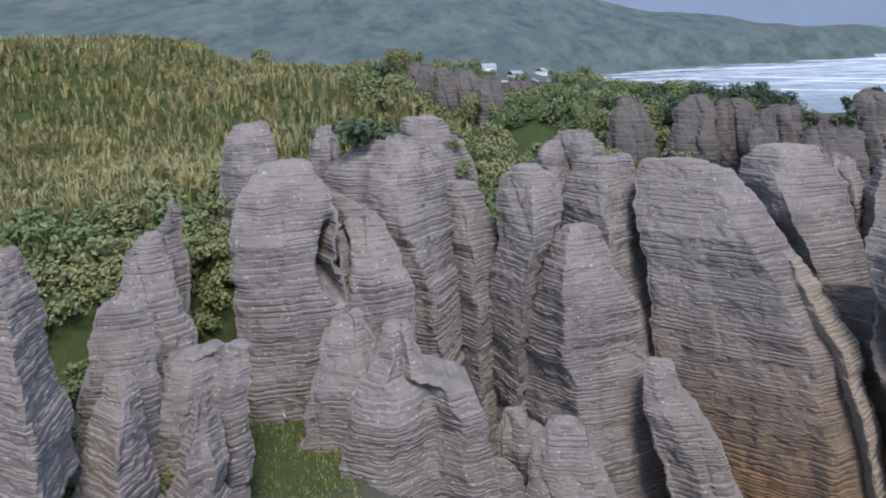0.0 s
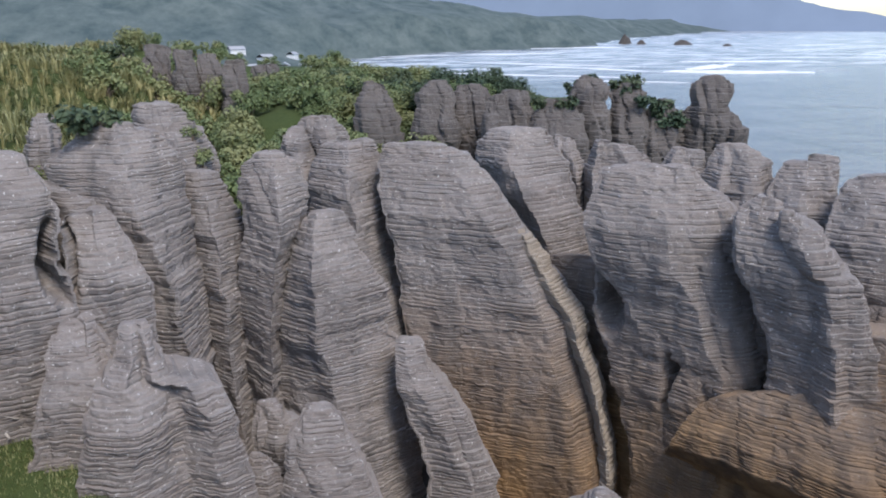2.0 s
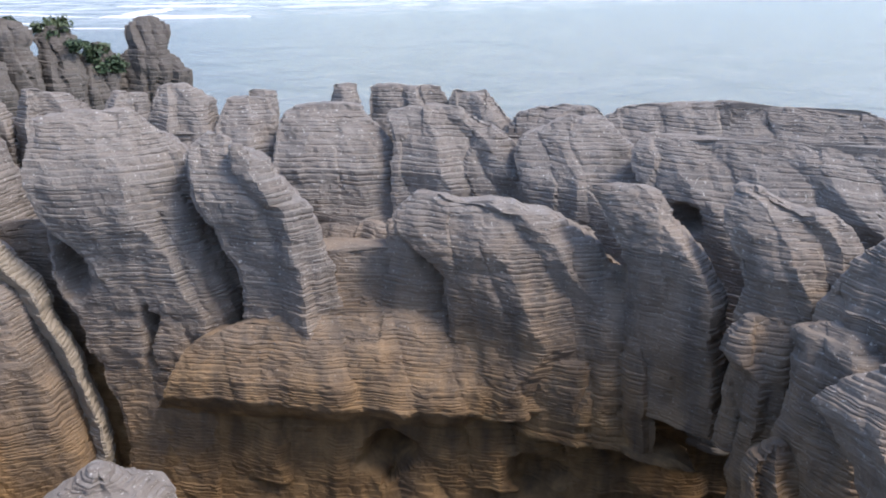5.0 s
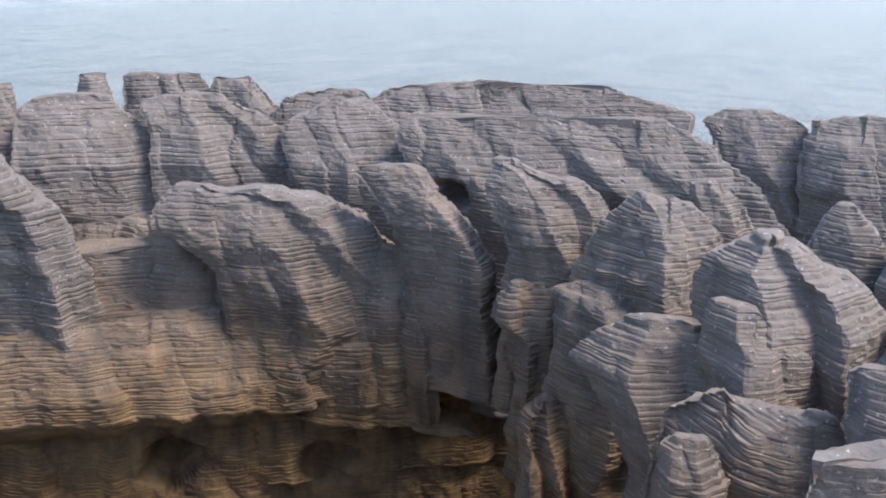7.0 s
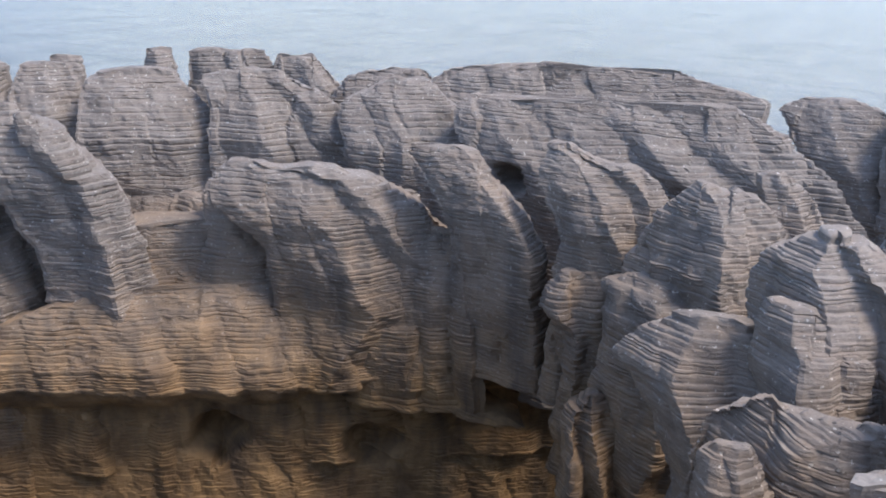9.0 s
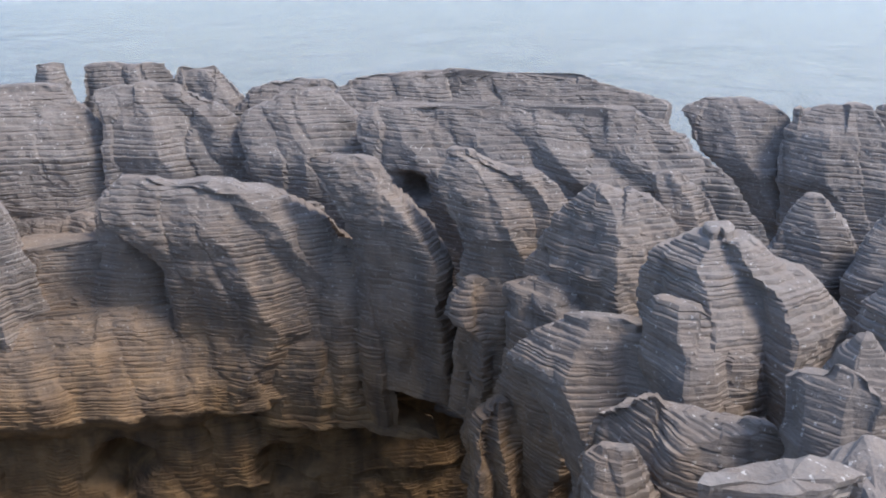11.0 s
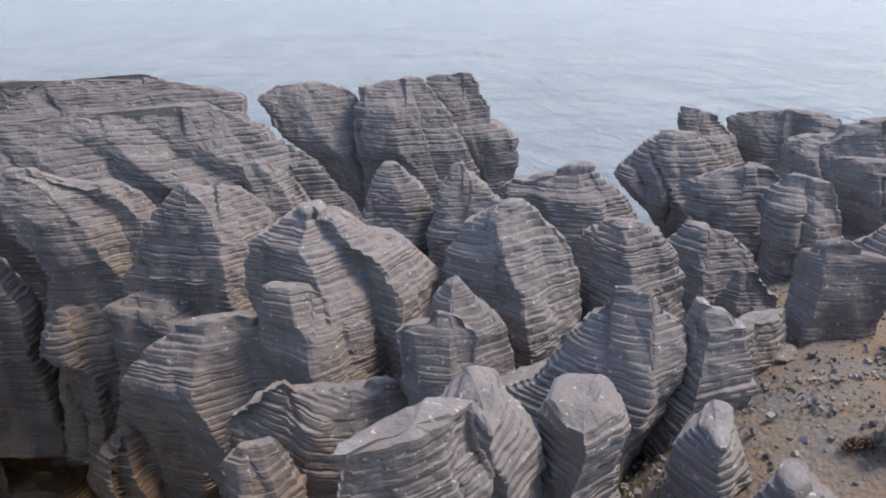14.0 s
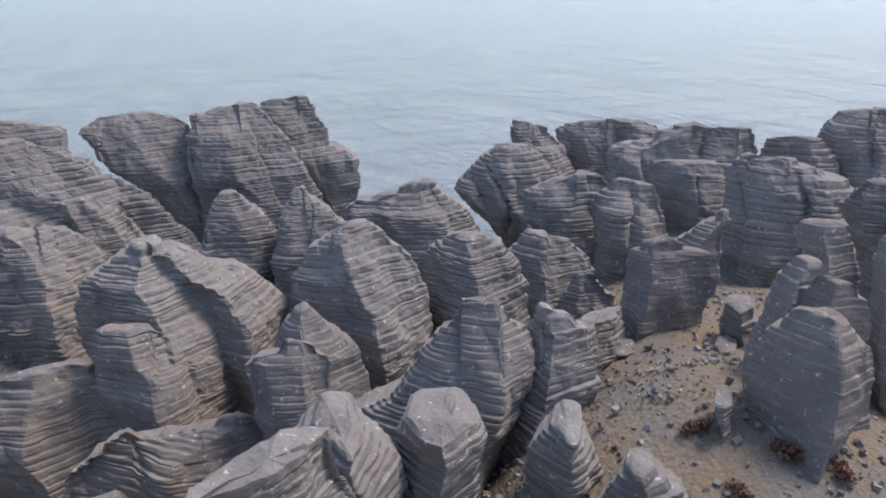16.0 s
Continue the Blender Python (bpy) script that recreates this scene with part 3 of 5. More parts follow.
rock("A", 6.25, 42.54, 8.4, 1.8, 18.3, 0.00, [(27.40, -0.88, 0.72, 0.00), (26.82, -1.44, 1.49, -0.06), (25.50, -1.96, 1.86, -0.19), (22.52, -1.82, 2.16, -0.49)])
rock("A", 7.63, 40.28, 10.7, 2.2, 12.4, 0.00, [(26.57, -1.54, 1.00, 0.00), (25.78, -1.92, 1.41, -0.08), (22.38, -2.26, 2.11, -0.42), (17.17, -2.18, 3.94, -0.94)], [(0.5, 0.6)])
rock("B", 13.07, 37.29, 18.4, 2.2, 5.2, 0.00, [(26.62, -4.33, -1.20, -0.00), (26.28, -4.60, -0.16, -0.02), (25.63, -4.61, 0.36, -0.06), (24.58, -4.58, 1.29, -0.12), (23.52, -4.12, 2.09, -0.19), (21.91, -3.74, 3.18, -0.28), (20.27, -3.50, 4.42, -0.38), (18.60, -3.38, 5.28, -0.48), (16.90, -3.26, 5.88, -0.58), (14.58, -2.87, 6.65, -0.72), (11.62, -1.76, 7.33, -0.90), (9.17, -0.91, 7.58, -1.05)], [(0.75, 0.8)])
rock("s", 16.58, 33.87, 25.2, 0.7, 9.7, 0.00, [(23.08, -2.59, -2.30, -0.00), (22.42, -2.52, -1.59, -0.04), (21.35, -2.23, -0.77, -0.10), (20.28, -1.53, 0.07, -0.17), (18.67, -0.27, 1.00, -0.26), (17.01, 0.33, 1.53, -0.36), (15.33, 1.07, 2.09, -0.47), (14.19, 1.39, 2.33, -0.53), (12.15, 1.75, 2.83, -0.66)], [(0.6, 0.6)])
rock("A", 18.65, 40.12, 24.6, 2.0, 3.3, 0.00, [(26.88, -3.66, -0.43, 0.00), (26.22, -4.07, -0.05, -0.07), (25.03, -4.18, 0.71, -0.19), (22.63, -2.71, 1.43, -0.42), (20.53, -1.70, 2.42, -0.64), (17.78, -0.97, 3.61, -0.91), (14.69, -0.21, 4.76, -1.22), (11.20, 0.58, 5.05, -1.57), (6.88, 0.79, 5.56, -2.00)], [(0.4, 0.6)])
rock("A", 20.59, 42.52, 25.6, 1.2, 17.8, 0.00, [(26.01, -0.76, 0.36, 0.00), (24.62, -0.78, 0.94, -0.14), (21.41, -0.88, 1.74, -0.46)])
rock("A", 22.67, 40.32, 29.1, 1.6, 17.6, 0.00, [(25.96, -1.31, 0.71, 0.00), (25.18, -1.47, 1.52, -0.08), (24.27, -1.80, 2.29, -0.17), (21.16, -1.91, 2.81, -0.48)])
rock("B", 22.75, 31.51, 34.2, 2.4, 1.5, 0.00, [(25.56, -2.36, -0.75, 0.00), (24.94, -3.86, 0.19, -0.06), (24.20, -4.61, 1.26, -0.14), (22.43, -4.80, 2.11, -0.31), (19.25, -4.92, 3.81, -0.63), (14.99, -3.27, 4.89, -1.06), (12.02, -2.58, 5.57, -1.35), (6.55, -3.09, 5.85, -1.90)], [(0.5, 0.45)])
rock("r", 20.73, 30.66, 32.3, 1.7, 15.3, 0.00, [(26.16, -2.22, 0.24, -0.00), (25.95, -3.62, 0.75, -0.01), (25.17, -4.01, 1.43, -0.04), (24.02, -4.25, 2.10, -0.09), (22.12, -3.89, 2.70, -0.16), (20.32, -2.25, 3.13, -0.23), (19.00, -1.75, 3.59, -0.29), (17.94, -1.42, 3.88, -0.33), (16.19, 0.67, 4.03, -0.40), (15.44, 1.55, 4.11, -0.43)], [(0.55, 0.6)])
rock("B", 23.70, 26.25, 40.5, 1.7, 14.1, 0.00, [(25.56, -1.89, -1.03, -0.00), (25.03, -2.56, -0.74, -0.02), (24.38, -2.82, 0.54, -0.05), (23.46, -2.68, 0.94, -0.08), (22.50, -2.43, 1.82, -0.12), (21.76, -2.04, 2.30, -0.15), (20.53, -1.46, 2.68, -0.20), (19.00, -0.87, 3.02, -0.26), (17.46, -0.73, 3.17, -0.32), (15.35, -0.85, 3.31, -0.41), (14.24, -0.91, 3.74, -0.45)], [(0.75, 0.5)])
rock("r", 23.36, 24.49, 42.0, 0.9, 16.8, 0.00, [(25.05, -1.91, -1.37, -0.00), (24.50, -1.79, -0.33, -0.02), (23.59, -1.57, 0.18, -0.06), (23.00, -1.27, 0.31, -0.08), (22.68, -0.96, 1.15, -0.09), (21.20, -0.53, 1.60, -0.15), (19.48, -0.29, 2.15, -0.22), (17.96, -0.06, 2.30, -0.28), (16.94, 0.01, 2.14, -0.32)], [(0.45, 0.35)])
rock("A", 24.41, 36.39, 32.4, 1.2, 17.2, 0.00, [(26.05, -0.78, 0.81, 0.00), (25.43, -1.10, 0.98, -0.06), (23.23, -1.82, 1.28, -0.28)])
rock("A", 26.48, 35.00, 35.7, 1.4, 17.1, 0.00, [(26.03, -1.16, 0.45, 0.00), (25.49, -1.42, 1.79, -0.05), (23.09, -2.17, 2.06, -0.29)])
rock("A", 28.42, 32.23, 40.1, 1.4, 15.0, 0.00, [(25.81, -0.99, 1.11, 0.00), (24.87, -1.41, 1.25, -0.09), (22.03, -2.09, 1.65, -0.38)], [(0.5, 0.5)])
rock("A", 31.57, 34.79, 41.0, 0.9, 18.8, 0.00, [(25.55, -0.78, 0.77, 0.00), (24.82, -0.85, 0.79, -0.07)])
rock("A", 30.18, 27.85, 46.0, 1.8, 11.5, 0.00, [(25.68, -2.01, 1.27, -0.00), (25.47, -2.61, 1.40, -0.02), (24.32, -2.87, 2.36, -0.14), (23.43, -2.96, 2.91, -0.22), (21.52, -2.99, 4.05, -0.42), (18.62, -2.82, 4.63, -0.71)], [(0.6, 0.65)])
rock("A", 34.14, 30.94, 46.7, 1.0, 18.8, 0.00, [(25.85, -0.63, 0.75, 0.00), (24.79, -1.11, 0.95, -0.11)])
rock("A", 37.43, 30.24, 50.1, 1.2, 17.5, 0.00, [(25.61, -1.33, 0.93, 0.00), (23.54, -1.68, 2.09, -0.21)])
rock("A", 38.20, 28.49, 52.3, 1.1, 18.1, 0.00, [(25.77, -1.14, 0.85, 0.00), (24.13, -1.26, 1.59, -0.16)])
rock("A", 39.47, 25.89, 55.9, 1.2, 17.3, 0.00, [(25.57, -1.35, 0.56, 0.00), (24.58, -1.49, 1.55, -0.10), (23.32, -1.75, 2.69, -0.22)])
rock("A", 33.25, 22.57, 54.8, 1.8, 11.6, 0.00, [(25.68, -3.39, 0.56, -0.00), (25.47, -3.38, 0.97, -0.02), (24.54, -3.10, 2.37, -0.11), (23.74, -3.10, 3.36, -0.19), (21.83, -3.08, 5.24, -0.38), (19.02, -3.06, 6.80, -0.67)], [(0.35, 0.3), (0.75, 0.75)])
rock("A", 41.25, 20.95, 62.4, 1.6, 17.4, 0.00, [(25.19, -0.65, 1.69, 0.00), (24.73, -2.58, 2.15, -0.05), (23.35, -3.48, 3.04, -0.18)])
rock("A", 35.62, 16.58, 64.3, 1.8, 13.5, 0.00, [(25.78, -1.26, 0.54, -0.00), (25.59, -1.77, 0.81, -0.02), (24.92, -3.18, 1.50, -0.09), (24.10, -3.53, 2.38, -0.17), (22.36, -3.02, 3.76, -0.34), (19.76, -1.49, 5.29, -0.60)], [(0.5, 0.5)])
rock("A", 42.77, 10.84, 71.7, 1.3, 16.0, 0.00, [(26.06, -3.07, 4.56, -0.00), (25.71, -6.41, 5.28, -0.04), (25.29, -7.66, 7.03, -0.08), (24.87, -7.91, 8.50, -0.12), (23.60, -7.99, 8.67, -0.25)], [(0.2, 0.22), (0.55, 0.58)])
rock("A", 36.72, 6.63, 75.3, 1.7, 12.7, 0.00, [(25.64, -6.51, 3.71, -0.00), (25.47, -7.22, 4.43, -0.02), (24.84, -7.61, 5.53, -0.08), (23.88, -7.53, 6.65, -0.18), (22.91, -6.63, 7.67, -0.27), (21.44, -5.48, 8.96, -0.42), (20.19, -4.55, 9.28, -0.54)], [(0.12, 0.2), (0.32, 0.42), (0.55, 0.65), (0.78, 0.85)])
rock("C", 27.33, 17.94, 55.5, 1.8, -0.2, 0.00, [(18.39, -6.26, 8.48, 0.00), (17.69, -9.44, 9.71, -0.07), (16.98, -11.19, 10.95, -0.14), (16.09, -11.98, 11.42, -0.23), (14.67, -12.55, 11.65, -0.37), (13.20, -13.55, 12.60, 1.3), (7.85, -13.96, 13.10, 0.8)])
rock("c", 28.05, 21.00, 79.0, 1.3, 13.4, 0.00, [(21.00, -13.50, 9.50, 0.00), (19.00, -14.00, 10.50, -0.15), (16.00, -14.20, 11.00, -0.35), (13.80, -14.20, 11.20, -0.25)])
rock("c", 20.61, 34.09, 29.5, 1.2, 4.0, 0.00, [(20.85, -4.59, 2.14, -0.00), (18.15, -4.08, 3.36, -0.27), (15.33, -3.11, 3.88, -0.55), (12.44, -2.31, 3.88, -0.84), (9.43, -1.94, 4.16, -1.14), (6.96, -1.96, 4.50, -1.39)], [(0.5, 0.6)])
rock("c", 31.89, 26.88, 48.7, 1.3, 15.0, 0.00, [(23.95, -13.61, 13.97, -0.00), (22.18, -14.56, 15.32, -0.18), (18.66, -15.69, 16.85, -0.53), (14.36, -16.63, 18.51, -0.96)])
rock("c", 28.45, 16.32, 59.0, 1.3, 14.2, 0.00, [(23.47, -4.24, -2.69, -0.00), (23.20, -4.68, -0.27, -0.01), (22.72, -4.91, 1.92, -0.01), (21.72, -4.91, 3.29, -0.04), (20.62, -3.08, 4.07, -0.06), (19.71, -2.60, 5.42, -0.08), (17.82, -2.33, 7.18, -0.11), (15.78, -3.23, 7.62, -0.15), (14.32, -4.17, 7.85, -0.18)], [(0.5, 0.3), (0.85, 0.6)])
rock("l", 27.52, 20.88, 51.5, 1.2, 7.1, 0.00, [(20.57, -4.16, 4.20, 0.00), (17.63, -4.22, 4.30, -0.29), (15.12, -4.27, 4.39, -0.54)])
rock("d", 31.20, 20.25, 55.9, 3.0, 0.2, 0.00, [(13.58, -14.13, 13.75, 0.00), (9.99, -14.32, 14.14, -0.36), (6.19, -14.82, 14.54, -0.74)])
rock("c", 29.43, 17.86, 57.6, 1.2, 10.2, 0.00, [(21.61, -4.56, 3.90, 0.00), (19.79, -4.54, 5.94, -0.18), (17.50, -7.83, 8.99, -0.41), (15.36, -11.26, 10.63, -0.62), (13.20, -12.14, 10.85, -0.84)])
rock("G", 29.95, 10.65, 69.7, 1.2, 15.4, 0.00, [(24.44, -2.95, -0.28, -0.00), (24.20, -3.03, -0.02, -0.01), (23.50, -2.35, 0.29, -0.04), (22.51, -1.75, 1.18, -0.08), (21.50, -1.34, 2.03, -0.12), (20.23, -1.01, 2.46, -0.17), (18.91, -0.68, 2.74, -0.22), (16.64, -0.24, 3.02, -0.31), (15.58, -0.14, 3.05, -0.35)], [(0.85, 0.8)])
rock("A", 12.99, 22.22, 27.7, 1.6, 11.2, 0.00, [(16.41, -0.39, 0.24, 0.00), (15.88, -1.12, 1.03, -0.05), (15.23, -2.04, 2.12, -0.12)])
rock("G", 30.52, 6.64, 71.9, 1.4, 15.6, 0.00, [(24.89, -1.81, -0.68, 0.00), (24.40, -1.95, 1.75, -0.05), (23.49, -2.06, 2.53, -0.14), (21.62, -0.90, 2.89, -0.33)], [(0.35, 0.5), (0.75, 0.85)])
rock("G", 28.55, 2.11, 80.4, 1.6, 17.0, 0.00, [(24.84, -0.61, 0.09, 0.00), (24.48, -0.99, 1.26, -0.04), (23.48, -1.78, 2.00, -0.14), (21.99, -2.36, 2.39, -0.29)], [(0.45, 0.6)])
rock("G", 30.80, 0.28, 85.0, 1.2, 17.9, 0.00, [(24.60, -0.90, 0.24, 0.00), (24.08, -0.81, 0.78, -0.05), (22.91, -0.75, 1.55, -0.17)])
rock("G", 23.90, -1.75, 89.1, 1.8, 17.1, 0.00, [(25.32, -0.84, -0.01, 0.00), (25.15, -1.23, 0.57, -0.02), (24.56, -1.96, 1.17, -0.08), (24.13, -2.04, 2.01, -0.12), (23.25, -2.26, 2.77, -0.21), (22.34, -1.78, 2.70, -0.30), (21.12, -0.99, 2.64, -0.42)], [(0.35, 0.45), (0.75, 0.75)])
rock("A", 47.83, -1.40, 89.2, 2.0, 9.7, 0.00, [(24.74, -2.60, 0.22, -0.00), (24.25, -3.33, 1.85, -0.05), (23.22, -2.81, 2.07, -0.15), (21.16, -0.87, 2.38, -0.36), (19.07, 0.77, 2.70, -0.57)], [(0.4, 0.6)])
rock("A", 46.67, -5.74, 95.0, 2.2, 10.6, 0.00, [(25.12, -1.59, 1.00, -0.00), (24.74, -2.39, 1.30, -0.04), (23.63, -2.58, 2.22, -0.15), (21.64, -2.54, 3.09, -0.35), (19.35, -2.19, 4.00, -0.58)], [(0.35, 0.5)])
rock("A", 48.22, -9.45, 99.5, 2.0, 10.1, 0.00, [(25.04, -2.53, 0.07, -0.00), (24.33, -2.45, 0.45, -0.07), (23.50, -2.07, 1.08, -0.15), (22.69, -1.70, 1.02, -0.24), (21.84, -1.03, 2.45, -0.32), (20.41, -0.31, 2.59, -0.46), (19.39, 0.37, 2.25, -0.57)], [(0.3, 0.35)])
rock("A", 31.34, -3.92, 93.9, 1.2, 15.3, 0.00, [(24.11, -0.40, 0.36, 0.00), (23.53, -0.74, 0.89, -0.06), (22.55, -1.22, 1.49, -0.16), (21.34, -1.55, 1.77, -0.28)], [(0.5, 0.6)])
rock("A", 29.60, -6.01, 98.8, 1.2, 16.1, 0.00, [(24.82, -0.31, 0.20, 0.00), (24.28, -0.61, 0.59, -0.05), (23.39, -0.93, 1.32, -0.14), (22.10, -1.08, 1.62, -0.27)], [(0.5, 0.6)])
rock("A", 35.59, -11.25, 106.2, 1.6, 14.7, 0.00, [(23.04, -0.19, 1.13, 0.00), (22.61, -2.01, 1.56, -0.04), (22.00, -2.74, 2.35, -0.10), (20.71, -2.80, 3.09, -0.23)])
rock("A", 23.45, -6.26, 102.1, 1.7, 18.0, 0.00, [(25.00, -0.61, 0.52, 0.00), (24.79, -1.07, 0.92, -0.02), (23.96, -1.50, 1.61, -0.10), (23.10, -1.55, 1.84, -0.19), (21.98, -1.11, 1.98, -0.30)], [(0.45, 0.6)])
rock("P", 20.72, -4.55, 98.4, 1.0, 18.2, 0.00, [(24.13, -0.31, 0.13, 0.00), (23.78, -0.64, 0.52, -0.04), (23.03, -0.85, 1.19, -0.11), (21.20, -0.82, 1.49, -0.29)], [(0.4, 0.5)])
rock("P", 18.78, -3.92, 97.2, 0.9, 19.3, 0.00, [(24.08, -0.30, 0.43, 0.00), (23.85, -0.90, 0.71, -0.02), (23.16, -0.78, 0.84, -0.09), (22.34, -0.63, 1.02, -0.17)])
rock("G", 28.66, 5.88, 72.2, 1.0, 13.3, 0.00, [(20.85, -0.99, 0.60, 0.00), (20.41, -1.39, 1.36, -0.04), (19.61, -1.58, 1.14, -0.12), (18.78, -0.69, 0.91, -0.21), (17.33, -0.76, 0.86, -0.35)])
rock("G", 27.40, 2.81, 78.3, 1.2, 14.6, 0.00, [(22.31, -0.69, 0.52, 0.00), (21.98, -1.26, 1.41, -0.03), (21.52, -2.13, 2.10, -0.08), (19.64, -2.15, 2.15, -0.27)], [(0.35, 0.45)])
rock("G", 22.28, 0.79, 81.2, 1.1, 14.4, 0.00, [(22.89, -1.11, 0.94, 0.00), (22.42, -1.94, 1.44, -0.05), (21.67, -2.58, 1.85, -0.12), (21.22, -2.10, 1.86, -0.17), (20.31, -1.39, 1.88, -0.26), (18.39, -0.68, 1.92, -0.45)], [(0.3, 0.4), (0.85, 0.8)])
rock("G", 21.88, -1.15, 87.1, 1.0, 16.2, 0.00, [(23.87, -0.90, 0.31, 0.00), (23.61, -1.03, 0.61, -0.03), (23.19, -1.10, 0.92, -0.07), (22.90, -1.09, 1.55, -0.10), (22.22, -1.11, 1.64, -0.17), (21.64, -0.96, 1.38, -0.22), (20.16, -0.92, 1.24, -0.37)], [(0.45, 0.45)])
rock("G", 18.90, -1.72, 88.7, 0.9, 17.8, -0.25, [(23.10, 0.60, 1.40, 0.00), (22.63, -1.12, 1.49, -0.05), (21.84, -2.22, 1.51, -0.13), (20.76, -2.37, 0.80, -0.23)])
rock("G", 17.78, -0.24, 82.6, 0.6, 19.3, 0.00, [(22.22, -0.42, 0.36, 0.00), (21.96, -0.69, 0.59, -0.03), (21.33, -0.62, 0.80, -0.09)])
rock("E", 25.91, 4.61, 73.2, 1.3, 11.3, 0.00, [(17.87, -0.34, 0.23, 0.00), (17.34, -0.96, 0.72, -0.05), (16.56, -1.10, 0.91, -0.13), (15.33, -0.80, 1.05, -0.25)])
rock("A", 17.80, -7.10, 109.6, 1.0, 19.6, 0.00, [(24.98, -0.18, 1.01, 0.00), (24.79, -0.43, 1.25, -0.02), (24.19, -0.71, 1.45, -0.08), (23.60, -0.88, 1.45, -0.14), (23.01, -1.35, 1.37, -0.20), (22.75, -1.84, 1.35, -0.22), (22.22, -2.68, 1.01, -0.28), (21.37, -2.01, 0.68, -0.36)], [(0.7, 0.8)])
rock("A", 17.39, -8.92, 116.7, 0.9, 20.9, 0.00, [(24.66, -0.33, 0.28, -0.00), (24.47, -0.45, 0.60, -0.01), (24.01, -0.50, 0.77, -0.04), (23.55, -0.71, 0.95, -0.07), (22.83, -0.92, 0.93, -0.11), (22.08, -1.08, 0.35, -0.15)], [(0.35, 0.4)])
rock("F", 14.87, -7.91, 117.9, 0.6, 21.7, 0.00, [(24.00, -0.17, 0.33, -0.00), (23.77, -0.41, 0.39, -0.01), (23.47, -0.62, 0.53, -0.03), (22.95, -0.70, 0.64, -0.06), (22.72, -0.67, 0.66, -0.08)], [(0.7, 0.6)])
rock("P", 21.33, -14.22, 124.8, 1.0, 20.8, 0.00, [(24.15, -0.70, 0.34, -0.00), (24.02, -0.97, 1.13, -0.01), (23.50, -1.01, 1.22, -0.03), (22.57, -1.11, 1.20, -0.08), (21.75, -1.14, 1.06, -0.12)], [(0.3, 0.3)])
rock("A", 26.32, -13.57, 117.0, 1.4, 17.4, 0.00, [(23.12, -1.13, 0.46, 0.00), (22.59, -1.60, 1.12, -0.05), (21.10, -1.32, 1.60, -0.20), (19.77, -0.55, 1.69, -0.34)], [(0.4, 0.5)])
rock("A", 23.68, -13.19, 119.2, 0.9, 19.2, 0.00, [(22.57, -0.38, 0.41, 0.00), (22.06, -0.72, 0.91, -0.05), (21.02, -0.92, 0.83, -0.16)])
rock("A", 23.70, -9.61, 110.7, 1.5, 19.1, 0.00, [(24.70, -0.59, 0.29, 0.00), (24.39, -0.85, 0.75, -0.03), (23.77, -1.38, 1.15, -0.09), (22.65, -1.50, 1.53, -0.21), (21.51, -1.15, 1.63, -0.32)], [(0.5, 0.65)])
rock("A", 38.73, -17.73, 114.1, 1.8, 15.0, 0.00, [(23.55, -1.32, 0.65, 0.00), (23.16, -1.75, 1.19, -0.04), (21.41, -2.95, 2.29, -0.21), (19.22, -0.66, 2.66, -0.43)])
rock("A", 42.85, -20.74, 115.5, 1.5, 16.9, 0.00, [(23.73, -1.24, 0.55, 0.00), (22.90, -1.32, 1.16, -0.08), (21.11, -0.91, 1.86, -0.26)])
rock("A", 42.83, -25.03, 120.5, 1.8, 17.1, 0.00, [(23.60, -2.02, 1.56, 0.00), (23.03, -2.83, 2.78, -0.06), (21.34, -2.62, 3.23, -0.23)])
rock("A", 32.22, -17.38, 118.3, 1.6, 17.4, 0.00, [(23.55, -1.05, 1.13, 0.00), (23.13, -2.00, 1.50, -0.04), (21.76, -1.97, 1.47, -0.18), (20.39, -0.33, 1.53, -0.32)])
rock("A", 29.43, -18.19, 122.2, 1.4, 17.9, 0.00, [(23.76, -0.77, 0.86, 0.00), (23.25, -1.37, 1.14, -0.05), (20.91, -1.05, 1.49, -0.29)])
rock("A", 30.96, -22.15, 126.6, 1.8, 18.1, 0.00, [(23.87, -1.81, 1.41, 0.00), (23.42, -1.60, 1.66, -0.04), (21.13, -1.21, 1.90, -0.27)])
rock("A", 36.34, -25.80, 126.2, 2.0, 18.4, 0.00, [(23.97, -0.92, 2.58, 0.00), (23.05, -3.99, 3.05, -0.09), (21.97, -4.06, 3.30, -0.20)])
rock("A", 34.97, -30.62, 132.6, 1.5, 18.5, 0.00, [(23.27, -1.39, 1.30, 0.00), (22.09, -1.57, 1.83, -0.12)])
rock("A", 26.39, -22.23, 131.9, 2.0, 18.5, 0.00, [(24.69, -1.29, 0.68, 0.00), (24.39, -1.68, 2.12, -0.03), (23.04, -1.73, 3.00, -0.16), (20.92, -1.54, 1.31, -0.38)])
rock("A", 34.03, -34.41, 137.1, 2.2, 19.5, 0.00, [(24.65, -1.50, 1.14, 0.00), (23.87, -2.02, 2.17, -0.08), (23.08, -2.17, 2.74, -0.16)])
rock("A", 21.87, -22.48, 138.7, 1.4, 20.5, 0.00, [(25.04, -0.82, 0.93, 0.00), (24.27, -1.33, 1.18, -0.08), (22.94, -0.68, 1.38, -0.21)])
rock("P", 14.09, -12.32, 135.2, 1.2, 21.1, 0.00, [(25.41, -0.47, 0.49, -0.00), (25.02, -0.77, 0.77, -0.02), (24.42, -0.97, 0.88, -0.06), (23.80, -1.04, 0.83, -0.10), (23.18, -1.01, 0.75, -0.13), (22.56, -0.87, 0.75, -0.17)], [(0.75, 0.8)])
